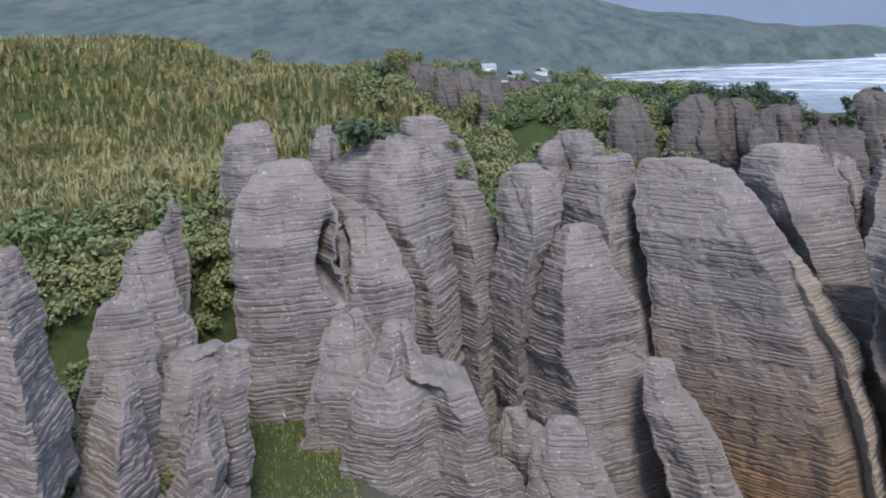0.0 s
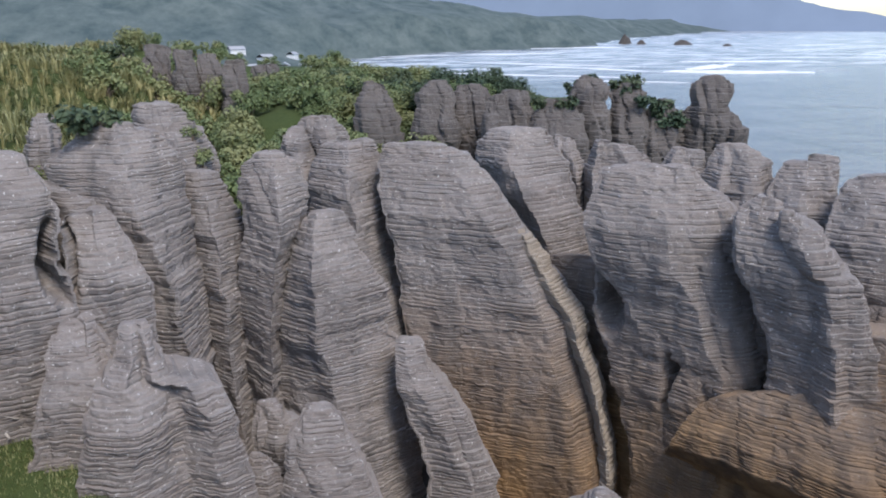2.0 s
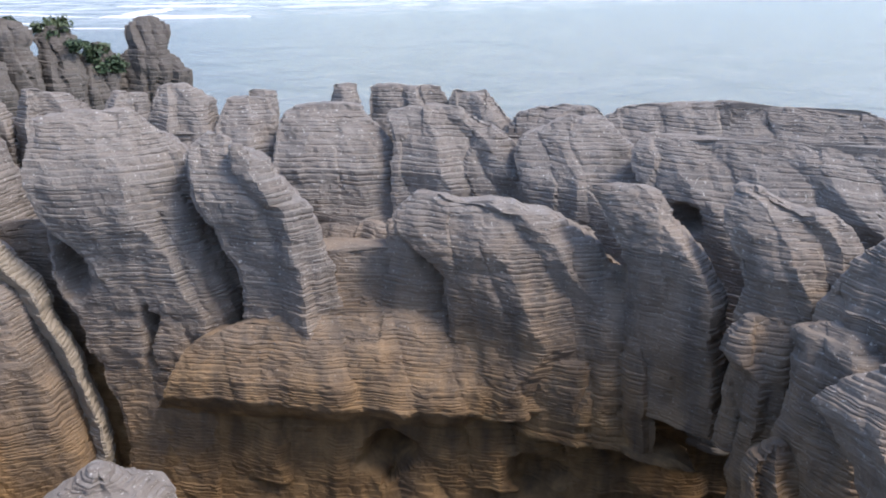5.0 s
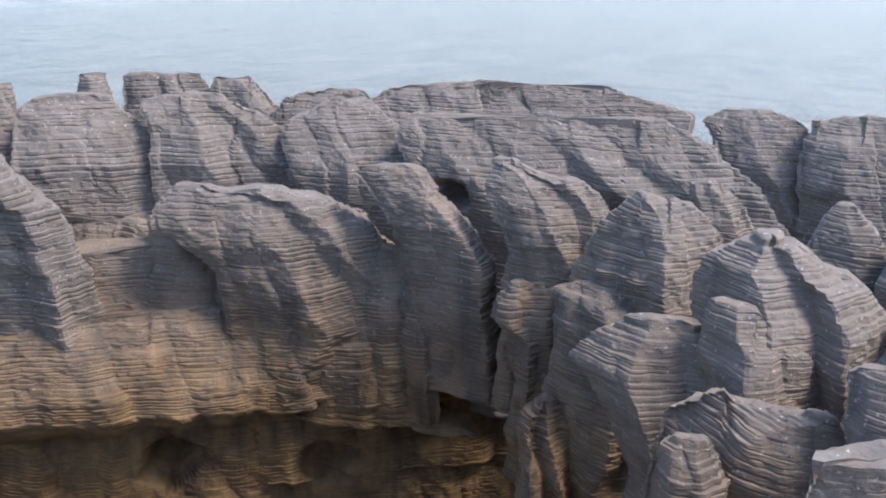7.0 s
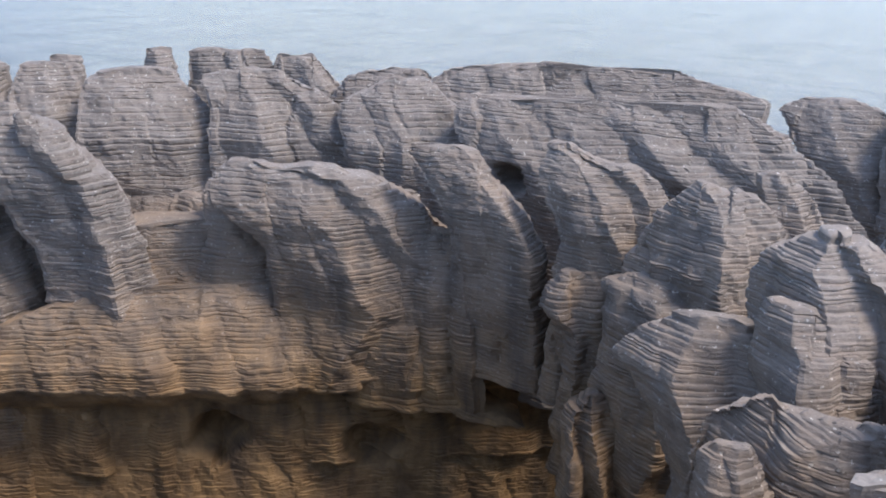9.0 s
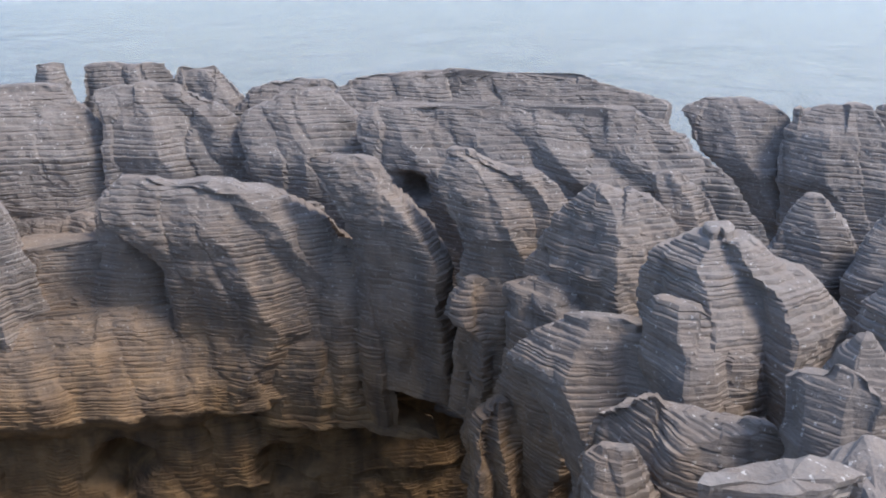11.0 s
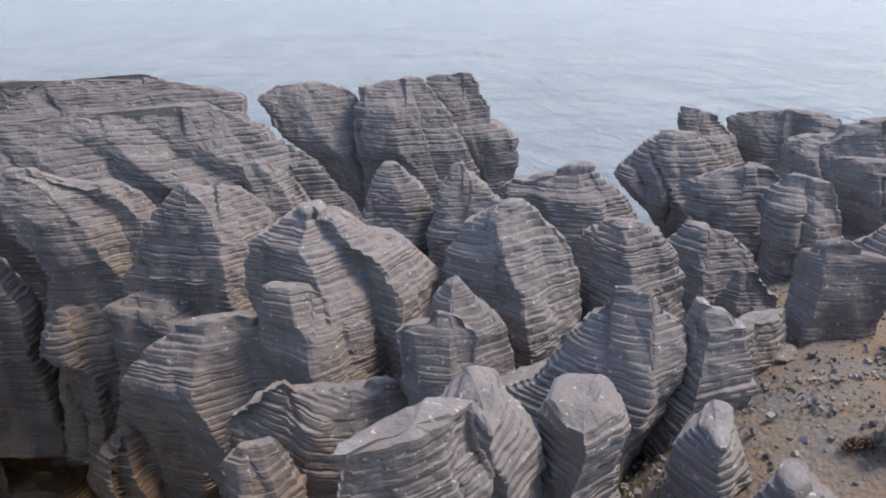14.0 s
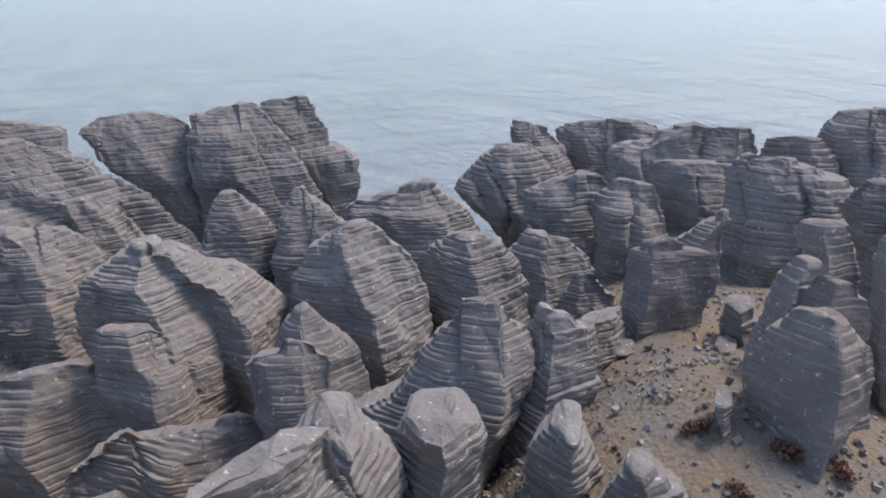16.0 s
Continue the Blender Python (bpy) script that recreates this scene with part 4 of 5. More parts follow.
rock("P", 14.58, -13.21, 136.3, 0.8, 22.3, 0.00, [(25.63, -0.33, 0.31, -0.00), (25.44, -0.62, 0.46, -0.01), (24.98, -0.70, 0.61, -0.03), (23.83, -0.57, 0.75, -0.09)], [(0.5, 0.5)])
rock("P", 17.23, -15.53, 135.3, 0.9, 22.4, 0.00, [(25.86, -0.50, 0.34, -0.00), (25.56, -0.60, 0.53, -0.01), (25.08, -0.63, 0.64, -0.04), (24.33, -0.66, 0.74, -0.08), (23.45, -0.61, 0.90, -0.12)], [(0.5, 0.5)])
rock("P", 15.97, -13.53, 133.6, 0.8, 22.1, 0.00, [(25.52, -0.05, 0.38, -0.00), (25.28, -0.32, 0.42, -0.01), (24.93, -0.53, 0.49, -0.03), (24.24, -0.61, 0.57, -0.06), (23.05, -0.70, 0.61, -0.12)], [(0.5, 0.5)])
rock("P", 15.38, -15.53, 139.6, 1.2, 19.7, 0.00, [(25.72, -0.47, 0.52, 0.00), (24.36, -0.52, 0.81, -0.14), (21.54, -0.04, 1.23, -0.42)])
rock("M", -5.73, 77.89, -4.4, 1.8, 19.7, 0.00, [(30.21, -0.88, 0.33, 0.00), (28.92, -1.13, 0.97, -0.13), (26.67, -1.18, 1.13, -0.35)])
rock("M", -3.03, 80.06, -2.4, 1.8, 18.7, 0.00, [(30.33, -1.09, 1.05, 0.00), (28.79, -1.51, 1.20, -0.15), (25.68, -1.74, 1.24, -0.46)])
rock("M", -0.67, 76.12, -0.7, 1.8, 18.4, 0.00, [(29.99, -0.83, 0.74, 0.00), (28.42, -1.14, 1.04, -0.16), (25.44, -1.53, 0.95, -0.46)])
rock("M", 1.48, 78.12, 0.9, 1.8, 18.2, 0.00, [(29.71, -0.92, 0.87, 0.00), (28.29, -1.31, 1.15, -0.14), (25.21, -1.60, 1.14, -0.45)])
rock("M", 3.49, 74.06, 2.5, 1.6, 18.5, 0.00, [(29.22, -0.74, 0.69, 0.00), (27.96, -1.10, 0.97, -0.13), (25.50, -1.32, 1.00, -0.37)])
rock("M", 7.20, 89.86, 4.4, 1.6, 20.0, 0.00, [(28.46, -1.30, 1.12, 0.00), (27.03, -1.60, 1.67, -0.14)])
rock("M", 13.16, 60.78, 12.0, 2.0, 15.4, 0.00, [(27.86, -0.78, 0.80, 0.00), (26.82, -1.48, 1.35, -0.10), (23.43, -1.82, 1.85, -0.44)])
rock("M", 17.50, 59.69, 16.1, 2.0, 15.6, 0.00, [(28.35, -0.57, 0.79, 0.00), (27.43, -1.54, 1.44, -0.09), (23.64, -1.94, 1.92, -0.47)])
rock("M", 20.78, 60.76, 18.7, 1.6, 15.6, 0.00, [(27.66, -1.16, 1.10, 0.00), (26.63, -1.36, 1.39, -0.10), (23.60, -1.52, 1.77, -0.41)])
rock("M", 21.23, 56.36, 20.4, 1.6, 16.1, 0.00, [(27.13, -0.86, 0.76, 0.00), (26.16, -1.00, 1.04, -0.10), (24.13, -0.98, 1.27, -0.30)])
rock("M", 23.74, 58.61, 21.8, 2.0, 15.3, 0.00, [(27.32, -1.20, 0.91, 0.00), (25.89, -1.15, 1.39, -0.14), (23.34, -1.07, 1.49, -0.40)])
rock("M", 26.20, 56.46, 24.7, 2.2, 15.1, 0.00, [(26.84, -1.13, 1.12, 0.00), (25.81, -1.70, 1.78, -0.10), (23.12, -2.00, 2.34, -0.37)])
rock("M", 29.17, 57.74, 25.7, 2.2, 14.0, 0.00, [(28.39, -0.28, 0.90, -0.00), (27.84, -0.86, 1.52, -0.06), (26.18, -1.77, 1.64, -0.22), (23.93, -2.42, 1.87, -0.45)])
rock("M", 32.85, 58.10, 28.5, 2.2, 14.0, 0.00, [(27.81, -0.49, 1.16, -0.00), (27.11, -1.13, 1.56, -0.07), (25.14, -1.56, 1.48, -0.27), (22.75, -2.04, 1.69, -0.51)])
rock("M", 35.28, 57.29, 30.6, 2.2, 14.0, 0.00, [(26.31, -0.49, 1.17, -0.00), (25.63, -1.03, 1.52, -0.07), (23.38, -1.44, 1.52, -0.29), (21.73, -1.86, 1.50, -0.46)])
rock("M", 39.95, 57.30, 34.0, 2.4, 13.6, 0.00, [(28.24, -0.68, 0.89, -0.00), (27.70, -1.30, 1.51, -0.05), (26.77, -1.56, 1.51, -0.15), (26.00, -1.63, 1.28, -0.22), (25.23, -2.36, 2.10, -0.30), (24.28, -2.58, 2.83, -0.40), (21.67, -3.05, 2.96, -0.66)])
rock("F", 17.15, -11.39, 125.0, 0.4, 21.2, 0.00, [(22.63, -0.16, 0.24, 0.00), (22.40, -0.29, 0.29, -0.02), (21.95, -0.29, 0.32, -0.07)])
rock("F", 18.73, -14.26, 129.4, 0.5, 21.2, 0.00, [(22.36, -0.15, 0.16, 0.00), (21.96, -0.24, 0.30, -0.04)])
rock("F", 19.30, -15.14, 130.3, 0.6, 22.0, 0.00, [(23.07, -0.33, 0.33, 0.00), (22.78, -0.37, 0.42, -0.03)])
rock("F", 14.39, -10.88, 130.0, 0.4, 23.0, 0.00, [(24.01, -0.08, 0.09, 0.00), (23.75, -0.07, 0.11, -0.03)])
rock("F", 13.58, -8.63, 124.0, 0.5, 22.0, 0.00, [(23.59, -0.36, 0.25, 0.00), (23.26, -0.52, 0.57, -0.03), (22.95, -0.59, 0.72, -0.06)])
rock("F", 20.12, -12.34, 122.3, 0.5, 19.7, 0.00, [(22.08, -0.23, 0.39, 0.00), (21.66, -0.49, 0.48, -0.04), (20.90, -0.53, 0.53, -0.12)])
rock("F", 13.08, -2.85, 52.8, 0.3, 22.1, -0.19, [(25.21, -1.22, 1.22, 0.00), (24.21, -1.37, 1.37, 0.00), (22.71, -1.52, 1.52, 0.00)])
rock("F", 15.24, -4.03, 99.3, 0.9, 22.1, 0.00, [(24.31, -0.26, 0.45, -0.00), (24.16, -0.56, 0.50, -0.01), (23.89, -0.73, 0.61, -0.02), (23.62, -0.80, 0.90, -0.03)], [(0.7, 0.7)])
rock("F", 15.40, -5.91, 108.1, 0.9, 21.6, 0.00, [(24.15, -0.51, 0.62, -0.00), (24.00, -0.63, 0.78, -0.01), (23.75, -0.71, 0.81, -0.02), (23.40, -0.82, 0.71, -0.04), (23.08, -0.90, 0.63, -0.05)], [(0.5, 0.5)])
rock("F", 20.06, -11.45, 52.7, 0.3, 20.5, -0.18, [(23.05, -1.63, 1.63, 0.00), (22.25, -1.78, 1.78, 0.00), (21.05, -1.93, 1.93, 0.00)])
rock("P", 23.56, -17.10, 127.4, 1.0, 20.2, 0.00, [(24.21, 0.30, 0.52, -0.00), (23.94, -0.23, 0.57, -0.01), (23.33, -0.82, 0.56, -0.04), (22.63, -0.93, 0.52, -0.08), (21.22, -0.83, 0.48, -0.15)], [(0.5, 0.5)])


# ---- plants ----
def part(name, me, parent, label=""):
    ob = new(name, me)
    ob.parent = parent
    if label:
        ob["label"] = label
    return ob


def leaves(centres, out, size, rs):
    """Small pointed leaves, four corners each, at the centres, turned roughly along out."""
    n = len(centres)
    d = out + rs.normal(0, 0.55, (n, 3))
    d /= np.linalg.norm(d, axis=1)[:, None]
    s = np.cross(d, rs.normal(0, 1, (n, 3)))
    s /= np.linalg.norm(s, axis=1)[:, None]
    u = np.cross(d, s)
    l = size * rs.uniform(0.6, 1.4, (n, 1))
    v = np.stack([centres - u * l, centres + s * l * 0.55 + d * l * 0.12, centres + u * l, centres - s * l * 0.55 + d * l * 0.12], 1).reshape(-1, 3)
    return v, np.arange(4 * n).reshape(n, 4)


def tube(points, radii, k=6):
    v, f = [], []
    for i, (p, r) in enumerate(zip(points, radii)):
        for j in range(k):
            a = 2 * math.pi * j / k
            v.append((p[0] + r * math.cos(a), p[1] + r * math.sin(a), p[2]))
    for i in range(len(points) - 1):
        for j in range(k):
            f.append((i * k + j, i * k + (j + 1) % k, (i + 1) * k + (j + 1) % k, (i + 1) * k + j))
    return np.array(v), np.array(f)


def bush(name, seed, radius, height, count, leaf, material, label, lean=0.0, trunk=0.3):
    """A shrub or small tree: forked stems under a crown of leaf clumps with gaps."""
    rs = np.random.RandomState(seed)
    root = new(name)
    tagged(root, label, "tree" if "tree" in name else "shrub", "scrub on the headland")
    blobs = []
    for _ in range(9):
        a, q = rs.uniform(0, 6.28), radius * rs.uniform(0.15, 0.75)
        z = height * rs.uniform(max(trunk, 0.25), 0.82)
        blobs.append((q * math.cos(a) + lean * z, q * math.sin(a), z, radius * rs.uniform(0.25, 0.48)))
    sv, sf, base = [], [], 0
    for bx, by, bz, br in blobs[:5]:
        p = [(0, 0, -0.6), (0.25 * bx, 0.25 * by, 0.35 * bz), (0.8 * bx, 0.8 * by, 0.85 * bz), (bx, by, bz)]
        v, f = tube(p, [0.05 * radius + 0.03, 0.04 * radius + 0.02, 0.03 * radius, 0.012 * radius])
        sv.append(v), sf.append(f + base)
        base += len(v)
    part("trunk", fast_mesh("trunk", np.concatenate(sv), np.concatenate(sf), BARK), root)
    cs, os = [], []
    for bx, by, bz, br in blobs:
        m = count // len(blobs)
        d = rs.normal(0, 1, (m, 3))
        d /= np.linalg.norm(d, axis=1)[:, None]
        rr = br * rs.uniform(0.55, 1.12, (m, 1))
        keep = vnoise(d[:, 0] * 2 + seed, d[:, 1] * 2, d[:, 2] * 2 + bx) > -0.35
        cs.append((np.array((bx, by, bz)) + d * rr * (1, 1, 0.75))[keep])
        os.append((d + (0, 0, 0.5))[keep])
    v, f = leaves(np.concatenate(cs), np.concatenate(os), leaf, rs)
    part("crown", fast_mesh("crown", v, f, material, False), root)
    return root


def spread(kinds, places, rs, lo=0.8, hi=1.25):
    """Copies of the kinds, standing on the ground, or at their own z."""
    for p in places:
        ob = kinds[rs.randint(len(kinds))]
        z = p[2] if len(p) > 2 else float(ground_z(p[0], p[1])) - 0.05
        s1 = rs.uniform(lo, hi)
        copy_thing(ob, Matrix.LocRotScale((p[0], p[1], z), Euler((0, 0, rs.uniform(0, 6.28))), (s1, s1, s1 * rs.uniform(0.85, 1.15))))


def polar(az, d):
    return d * math.sin(radians(az)), d * math.cos(radians(az))


def drop(kinds):
    for k in kinds:
        for o in (*k.children_recursive, k):
            bpy.data.objects.remove(o)


rs = np.random.RandomState(5)
scrub = [bush("shrub", 11 + i, 1.5, 1.9, 2000, 0.085, SCRUB, "dense bright green coastal shrub among the rocks") for i in range(3)]
shorn = [bush("wind_shorn_tree", 31 + i, 2.0, 2.9, 2500, 0.09, DARK_LEAF, "dark wind-shorn coastal tree on the headland", 0.25, 0.4) for i in range(3)]
low = [bush("low_shrub", 51 + i, 0.9, 1.0, 750, 0.09, SCRUB, "low green shrub at the foot of the slope", 0, 0.2) for i in range(2)]
tuft = [bush("tufted_shrub", 61 + i, 1.0, 0.9, 800, 0.11, DARK_LEAF, "dark shrub growing on top of a rock column", 0.1, 0.2) for i in range(2)]
# scrub between the rock columns
spread(scrub, [polar(rs.uniform(2.5, 16), rs.uniform(50, 76)) for _ in range(85)], rs, 0.9, 1.6)
spread(scrub, [polar(rs.uniform(-8, 3), rs.uniform(60, 110)) for _ in range(34)], rs, 0.8, 1.5)
spread(scrub, [polar(rs.uniform(15, 27), rs.uniform(64, 76)) for _ in range(36)], rs, 0.8, 1.4)
spread(shorn, [polar(az, rs.uniform(68, 76)) for az in (9, 10.2, 11.5, 13, 14, 15.2, 16, 16.8, 17.6, 18.4, 19.2, 20, 20.8, 21.6, 22.4, 23.3, 24.2, 25, 25.8, 26.6, 27.4)], rs, 0.9, 1.2)
spread(low, [polar(rs.uniform(-7, 8), rs.uniform(46, 100)) for _ in range(90)], rs, 1.0, 2.2)
spread(low, [polar(rs.uniform(-36, -20), rs.uniform(24, 34)) for _ in range(84)], rs, 0.7, 1.3)
spread(scrub, [polar(rs.uniform(4, 20), rs.uniform(78, 98)) for _ in range(45)], rs, 0.8, 1.4)
# beyond the flax
spread(scrub, [polar(rs.uniform(-34, 10), rs.uniform(105, 260)) for _ in range(55)], rs, 1.0, 2.2)
# edge of the slope, beside the nearer pillars
spread(low, [polar(rs.uniform(-32, -17), rs.uniform(33, 42)) for _ in range(70)], rs, 0.8, 1.8)
spread(low, [polar(rs.uniform(-17, -9), rs.uniform(38, 47)) for _ in range(24)], rs, 0.8, 1.5)
spread(low, [polar(az, d) for az, d in ((-17.4, 31.5), (-16.6, 31), (-17.0, 30), (-26, 27), (-25, 26.5), (-28, 25), (-15.5, 30.5), (3.2, 33))], rs, 0.7, 1.0)
spread(low, [polar(rs.uniform(-20, -12), rs.uniform(34.5, 40)) for _ in range(44)], rs, 0.7, 1.3)
# tufts that grow on the rocks themselves
spread(low, [(-0.1, 43.0, 26.5), (0.3, 42.5, 25.3), (0.5, 42.0, 24.5), (-0.4, 44.0, 27.1)], rs, 0.6, 1.0)
spread(tuft, [(29.6, 59.3, 27.2), (28.9, 59.1, 26.8), (32.8, 57.6, 26.7), (33.1, 56.2, 25.9), (35.2, 56.8, 25.0), (35.6, 55.9, 24.3), (40.4, 57.5, 26.4), (25.4, 56.8, 25.9), (26.3, 55.9, 25.8), (-4.3, 37.3, 27.6), (-6.1, 77.9, 29.2)], rs, 0.9, 1.7)
drop(scrub + shorn + low + tuft)


def flax_field():
    """Clumps of arching sword leaves over the slope."""
    rs = np.random.RandomState(8)
    vs = []
    for _ in range(6300):
        az, d = rs.uniform(-36, 1.5), 38 + 72 * rs.rand() ** 0.75
        x, y = polar(az, d)
        if az > -17 and d < 46 or az > -6 and d > 75 and rs.rand() < 0.7:
            continue
        z = float(ground_z(x, y))
        tall = rs.uniform(0.75, 1.25)
        for _ in range(12):
            a, l = rs.uniform(0, 6.28), tall * rs.uniform(0.8, 1.35)
            o, s1 = rs.uniform(0.15, 0.75), np.array((-math.sin(a), math.cos(a), 0)) * 0.032
            c = np.array((math.cos(a), math.sin(a), 0))
            p = np.array((x, y, z)) + c * 0.15
            m1 = p + c * o * 0.35 * l + (0, 0, 0.62 * l)
            e = p + c * o * l + (0, 0, l * (1.0 - 0.45 * o))
            vs.append((p - s1, p + s1, m1 + s1 * 1.2, m1 - s1 * 1.2))
            vs.append((m1 - s1 * 1.2, m1 + s1 * 1.2, e + s1 * 0.2, e - s1 * 0.2))
    v = np.array(vs).reshape(-1, 3)
    f = np.arange(len(v)).reshape(-1, 4)
    tagged(new("flax", fast_mesh("flax", v, f, FLAX, False)), "yellow-green flax thicket covering the headland slope", "flax", kind="stuff")


flax_field()


def grass():
    """Short tufts in the hollow and at the edges of the gravel."""
    rs = np.random.RandomState(9)
    vs = []
    for k in range(9000):
        if k < 6000:
            x, y = polar(rs.uniform(-18, -8), rs.uniform(25, 33))
        else:
            x, y = 11 + rs.normal(0, 2.4), -7 + rs.normal(0, 2.4)
            if vnoise(np.array(x * 0.7), np.array(y * 0.7), np.array(0.0)) < 0.25:
                continue
        z, a, l = float(ground_z(x, y)), rs.uniform(0, 6.28), rs.uniform(0.06, 0.2)
        c, s1 = np.array((math.cos(a), math.sin(a), 0)), np.array((-math.sin(a), math.cos(a), 0)) * 0.02
        p = np.array((x, y, z - 0.02))
        e = p + c * l * 0.5 + (0, 0, l)
        vs.append((p - s1, p + s1, e + s1 * 0.3, e - s1 * 0.3))
    v = np.array(vs).reshape(-1, 3)
    tagged(new("grass", fast_mesh("grass", v, np.arange(len(v)).reshape(-1, 4), SCRUB, False)), "short green grass tufts in the hollow", "grass", kind="stuff")


grass()

# ---- gravel, loose stones and driftwood ----
STONE = Mat("gravel_stone", 0.9)
STONE = STONE.done(STONE.mix(STONE.nt.nodes.new("ShaderNodeNewGeometry").outputs["Random Per Island"], (0.12, 0.11, 0.10), (0.36, 0.33, 0.29)))
DRIFT = Mat("driftwood", 0.85)
DRIFT = DRIFT.done(DRIFT.mix(DRIFT.noise(6.0, 4), (0.34, 0.30, 0.25), (0.52, 0.48, 0.42)))
RUST = leaf_material("rust_red_leaves", (0.10, 0.045, 0.025), (0.17, 0.075, 0.045), (0.13, 0.06, 0.035))


def gravel():
    rs = np.random.RandomState(12)
    cube = np.array([(x, y, z) for x in (-1, 1) for y in (-1, 1) for z in (-1, 1)], float)
    quads = np.array([(0, 1, 3, 2), (4, 6, 7, 5), (0, 4, 5, 1), (2, 3, 7, 6), (0, 2, 6, 4), (1, 5, 7, 3)])
    v, f = [], []
    for k in range(6300):
        if k < 5200:
            d, az = rs.uniform(9, 30), rs.uniform(108, 150)
            x, y = 4.0 + d * math.sin(radians(az)), -2.2 + d * math.cos(radians(az))
        else:
            x, y = polar(rs.uniform(-36, -22), rs.uniform(20, 29))
        s1 = 0.012 + 0.05 * rs.rand() ** 3
        c = cube * s1 * rs.uniform(0.6, 1.3, 3) * rs.uniform(0.7, 1.15, (8, 3))
        m = np.array(Euler((rs.uniform(0, 6), rs.uniform(0, 6), rs.uniform(0, 6))).to_matrix())
        v.append(c @ m.T + (x, y, float(ground_z(x, y)) + 0.25 * s1))
        f.append(quads + 8 * k)
    tagged(new("gravel", fast_mesh("gravel", np.concatenate(v), np.concatenate(f), STONE, False)), "loose grey gravel strewn over sandy soil", "gravel", kind="stuff")


gravel()
for k in range(7):
    x, y = polar(-11.5 - 0.45 * k % 2.6, 29.2 + 0.35 * k % 1.4)
    z0 = float(ground_z(x, y))
    v, f = tube([(0, 0, 0), (0.02, 0.05, 0.4), (0.06, 0.02, 0.9), (0.03, 0.08, 1.3)], [0.05, 0.045, 0.035, 0.015])
    ob = tagged(new("driftwood_branch", fast_mesh("driftwood_branch", v, f, DRIFT)), "bleached driftwood branch lying in the hollow", "branch", "driftwood")
    ob.matrix_world = Matrix.LocRotScale((x, y, z0 + 0.1 + 0.04 * k), Euler((radians(82 - 3 * k), 0, radians(53 * k))), (1, 1, 1))
mat1 = bush("creeping_plant", 71, 0.32, 0.16, 500, 0.035, RUST, "rust-red creeping plant mat on the gravel", 0, 0.1)
for dx, dy in ((13.3, -11.4), (13.8, -12.1), (12.9, -10.2), (15.2, -12.7), (12.6, -11.9), (14.6, -10.4)):
    copy_thing(mat1, pose(dx, dy, float(ground_z(dx, dy)), 0, 0, 60 * dx))
drop([mat1])


# ---- surf and the far shore ----
def breaker(x0, y0, x1, y1, wide, high, seed):
    """A long ridge of broken white water."""
    n, k = 90, 9
    t, c = np.linspace(0, 1, n)[:, None], np.linspace(-1, 1, k)[None]
    dx, dy = x1 - x0, y1 - y0
    l = math.hypot(dx, dy)
    w = wide * (0.55 + 0.45 * vnoise(t * l / 25 + seed, 0 * t, 0 * t)) * np.sqrt(np.sin(math.pi * np.clip(t, 0.004, 0.996)))
    bend = wide * 0.8 * vnoise(t * l / 70 + seed, 0 * t + 3, 0 * t)
    z = high * (1 - c * c) * (0.6 + 0.4 * vnoise(t * l / 9 + seed, c * 2, 0 * t)) * np.sin(math.pi * t) ** 0.4 + 0.05
    X = x0 + dx * t - dy / l * (c * w + bend)
    Y = y0 + dy * t + dx / l * (c * w + bend)
    v = np.stack([X.ravel(), Y.ravel(), np.broadcast_to(z, X.shape).ravel()], 1)
    i = (np.arange(n - 1)[:, None] * k + np.arange(k - 1)[None]).ravel()
    f = np.stack([i, i + 1, i + k + 1, i + k], 1)
    tagged(new("breaking_wave", fast_mesh("breaking_wave", v, f, FOAM)), "white breaking wave rolling towards the beach", "wave", "surf")


breaker(309, 500, 408, 481, 22, 2.2, 0)
breaker(417, 659, 522, 631, 13, 1.4, 1)
breaker(340, 552, 422, 599, 22, 2.0, 2)
breaker(257, 628, 317, 512, 11, 0.7, 3)
breaker(145, 579, 267, 469, 13, 0.6, 4)
breaker(179, 889, 414, 909, 18, 0.5, 5)
breaker(422, 1120, 616, 1128, 31, 0.5, 6)
breaker(225, 453, 271, 413, 9, 0.5, 7)
breaker(218, 722, 344, 587, 9, 0.4, 8)

ISLET = rock_material("wet_dark_reef", 0, 0, 1.0, 0.4)


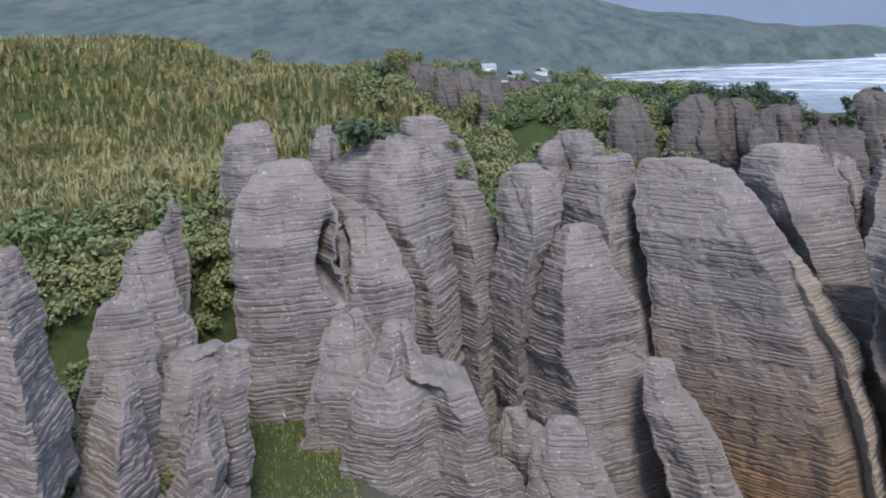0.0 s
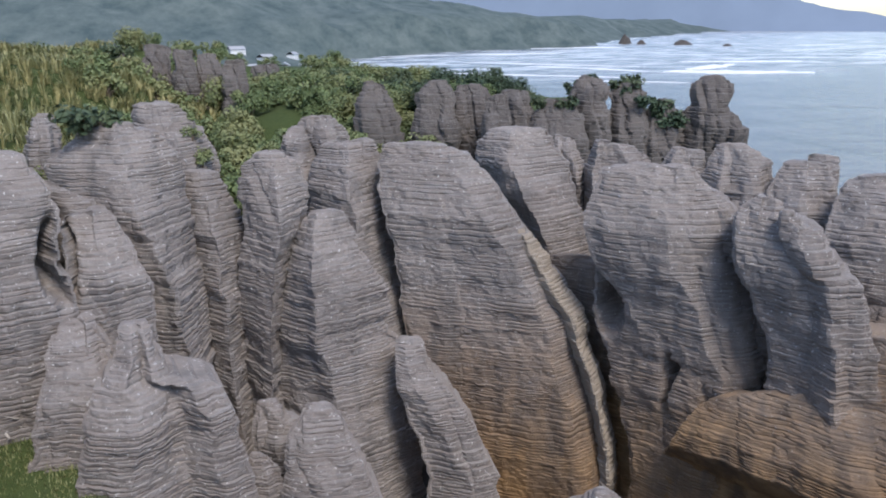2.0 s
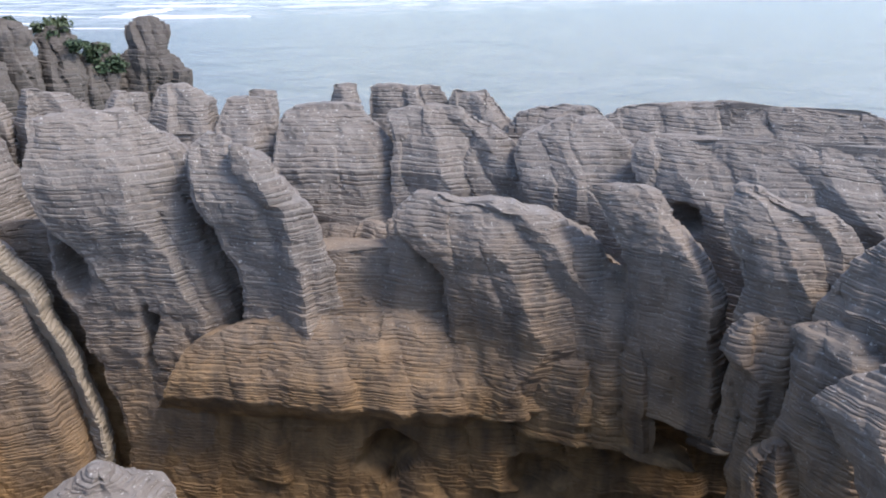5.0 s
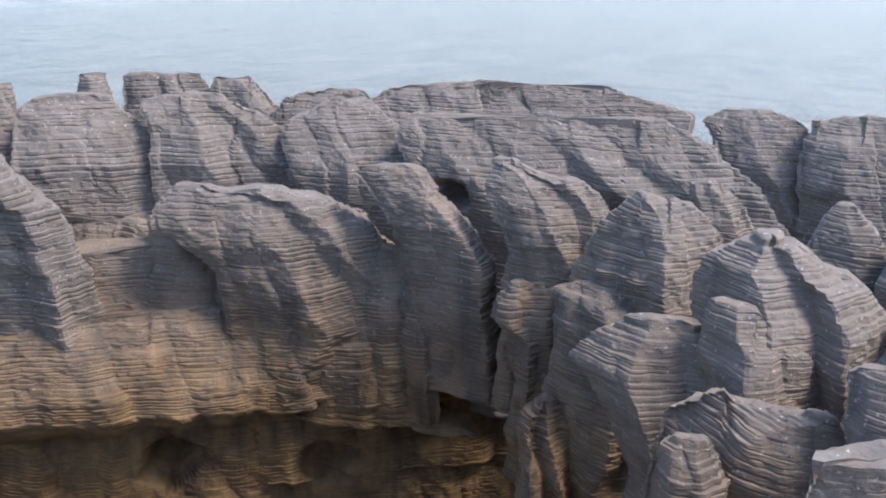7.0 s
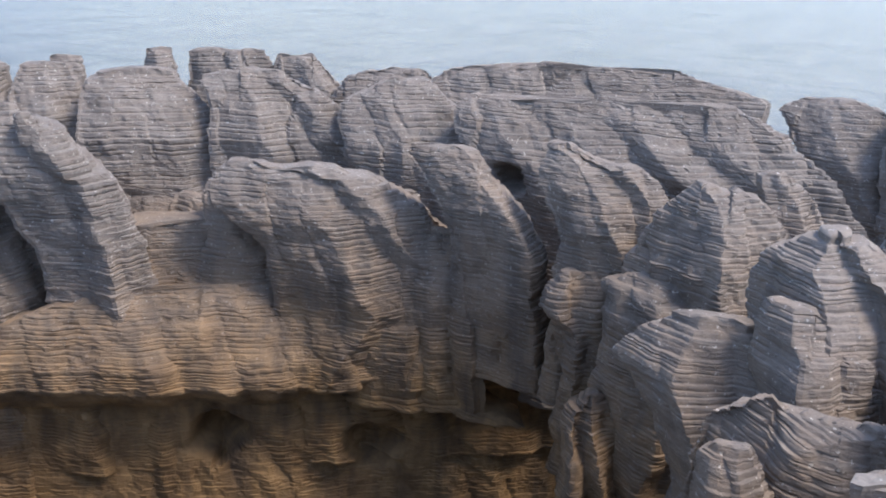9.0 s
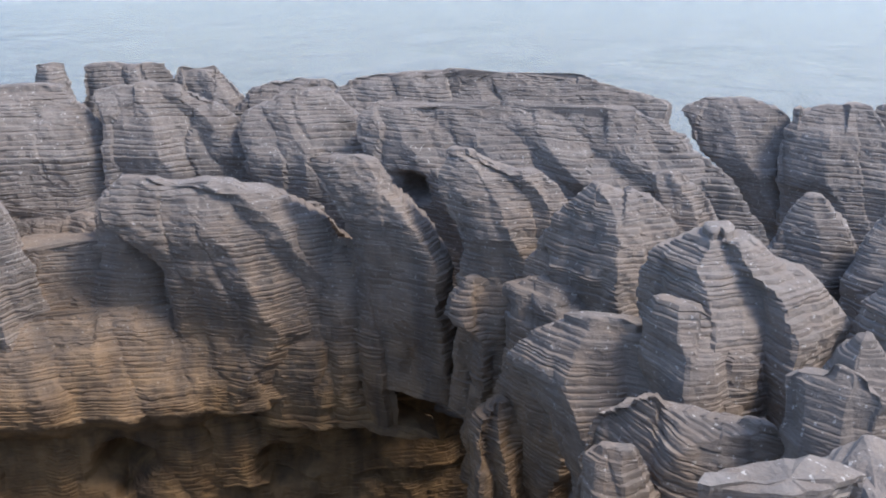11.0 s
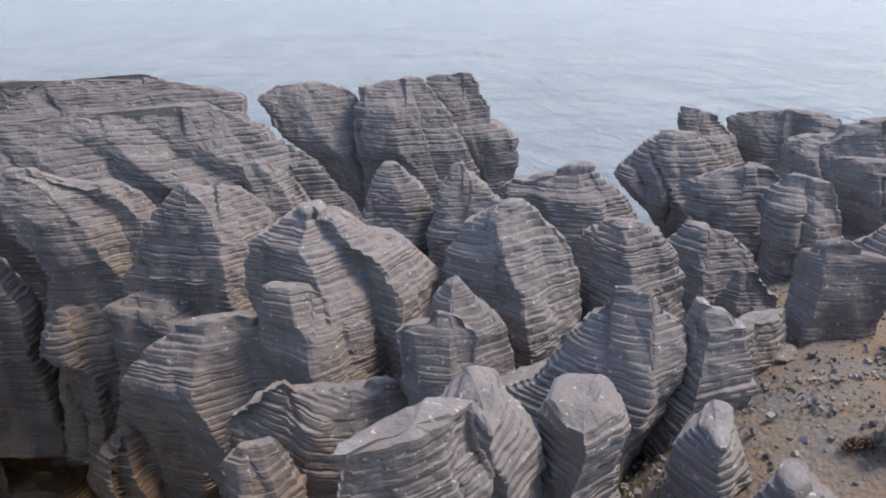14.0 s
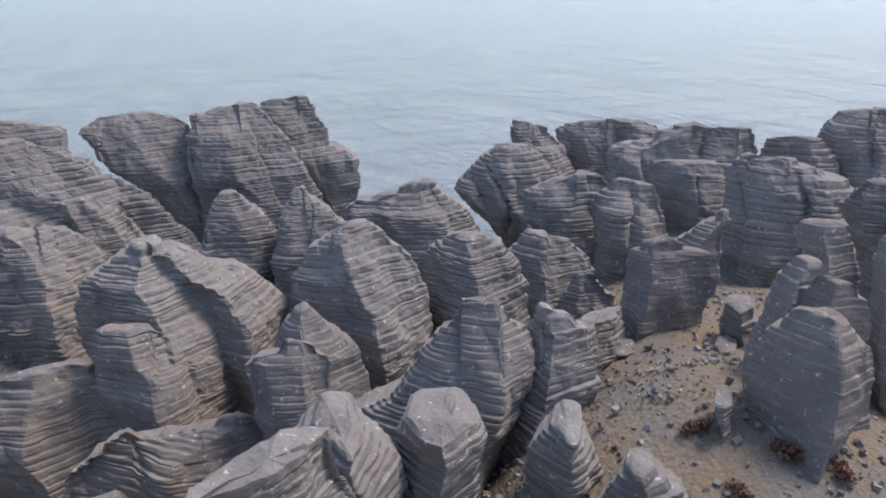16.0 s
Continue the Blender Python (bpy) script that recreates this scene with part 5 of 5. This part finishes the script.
def islet(x, y, wide, high, seed):
    a, q = np.linspace(0, 2 * math.pi, 24, endpoint=False)[None], np.linspace(1, 0, 8)[:, None]
    r1 = wide * q * (1 + 0.3 * vnoise(np.cos(a) * 1.5 + seed, np.sin(a) * 1.5, 3 * q))
    z = high * (1 - q ** 3) * (1 + 0.3 * vnoise(np.cos(a) * 2 + seed, np.sin(a) * 2, q)) - 1
    v = np.stack([(x + r1 * np.cos(a)).ravel(), (y + 0.6 * r1 * np.sin(a)).ravel(), z.ravel()], 1)
    i, j = np.arange(7)[:, None] * 24, np.arange(24)[None]
    j2 = (j + 1) % 24
    f = np.stack([(i + j).ravel(), (i + j2).ravel(), (i + 24 + j2).ravel(), (i + 24 + j).ravel()], 1)
    tagged(new("islet", fast_mesh("islet", v, f, ISLET)), "small dark rock islet in the surf", "islet", "islets off the headland")


islet(730, 1279, 10, 7, 0)
islet(768, 1211, 17, 8, 1)
islet(787, 1116, 9, 4, 2)
islet(727, 1331, 12, 14, 3)


# ---- houses behind the beach ----
WHITE = Mat("white_weatherboard", 0.6)
WHITE = WHITE.done(WHITE.mix(WHITE.noise(1.5, 4), (0.70, 0.70, 0.68), (0.80, 0.80, 0.78)))
ROOFING = Mat("grey_roofing", 0.5)
ROOFING = ROOFING.done(ROOFING.mix(ROOFING.noise(2.0, 4), (0.30, 0.31, 0.32), (0.42, 0.43, 0.44)))


def house(x, y, turn, l, w, h):
    root = tagged(new("house"), "small white house with a grey gabled roof by the beach", "house", "houses behind the beach")
    z = float(ground_z(x, y))
    bm = bmesh.new()
    bmesh.ops.create_cube(bm, size=1, matrix=Matrix.LocRotScale((0, 0, h / 2 - 0.5), None, (l, w, h + 1)))
    me = bpy.data.meshes.new("wall")
    bm.to_mesh(me), bm.free(), me.materials.append(WHITE)
    part("wall", me, root)
    v = np.array([(-l * 0.54, -w * 0.58, h), (l * 0.54, -w * 0.58, h), (l * 0.54, w * 0.58, h), (-l * 0.54, w * 0.58, h), (-l * 0.54, 0, h + w * 0.32), (l * 0.54, 0, h + w * 0.32)])
    f = np.array([(0, 1, 5, 4), (2, 3, 4, 5), (0, 3, 2, 1), (0, 4, 4, 3)])[:3]
    part("roof", fast_mesh("roof", v, f, ROOFING, False), root)
    root.matrix_world = pose(x, y, z, 0, 0, turn)


for k, (az, d) in enumerate(((3.5, 520), (4.3, 590), (5.5, 560), (7.0, 610), (8.2, 650), (2.4, 600), (6.1, 680))):
    house(*polar(az, d), 40 * k, 9 + k % 3, 7, 3.2)
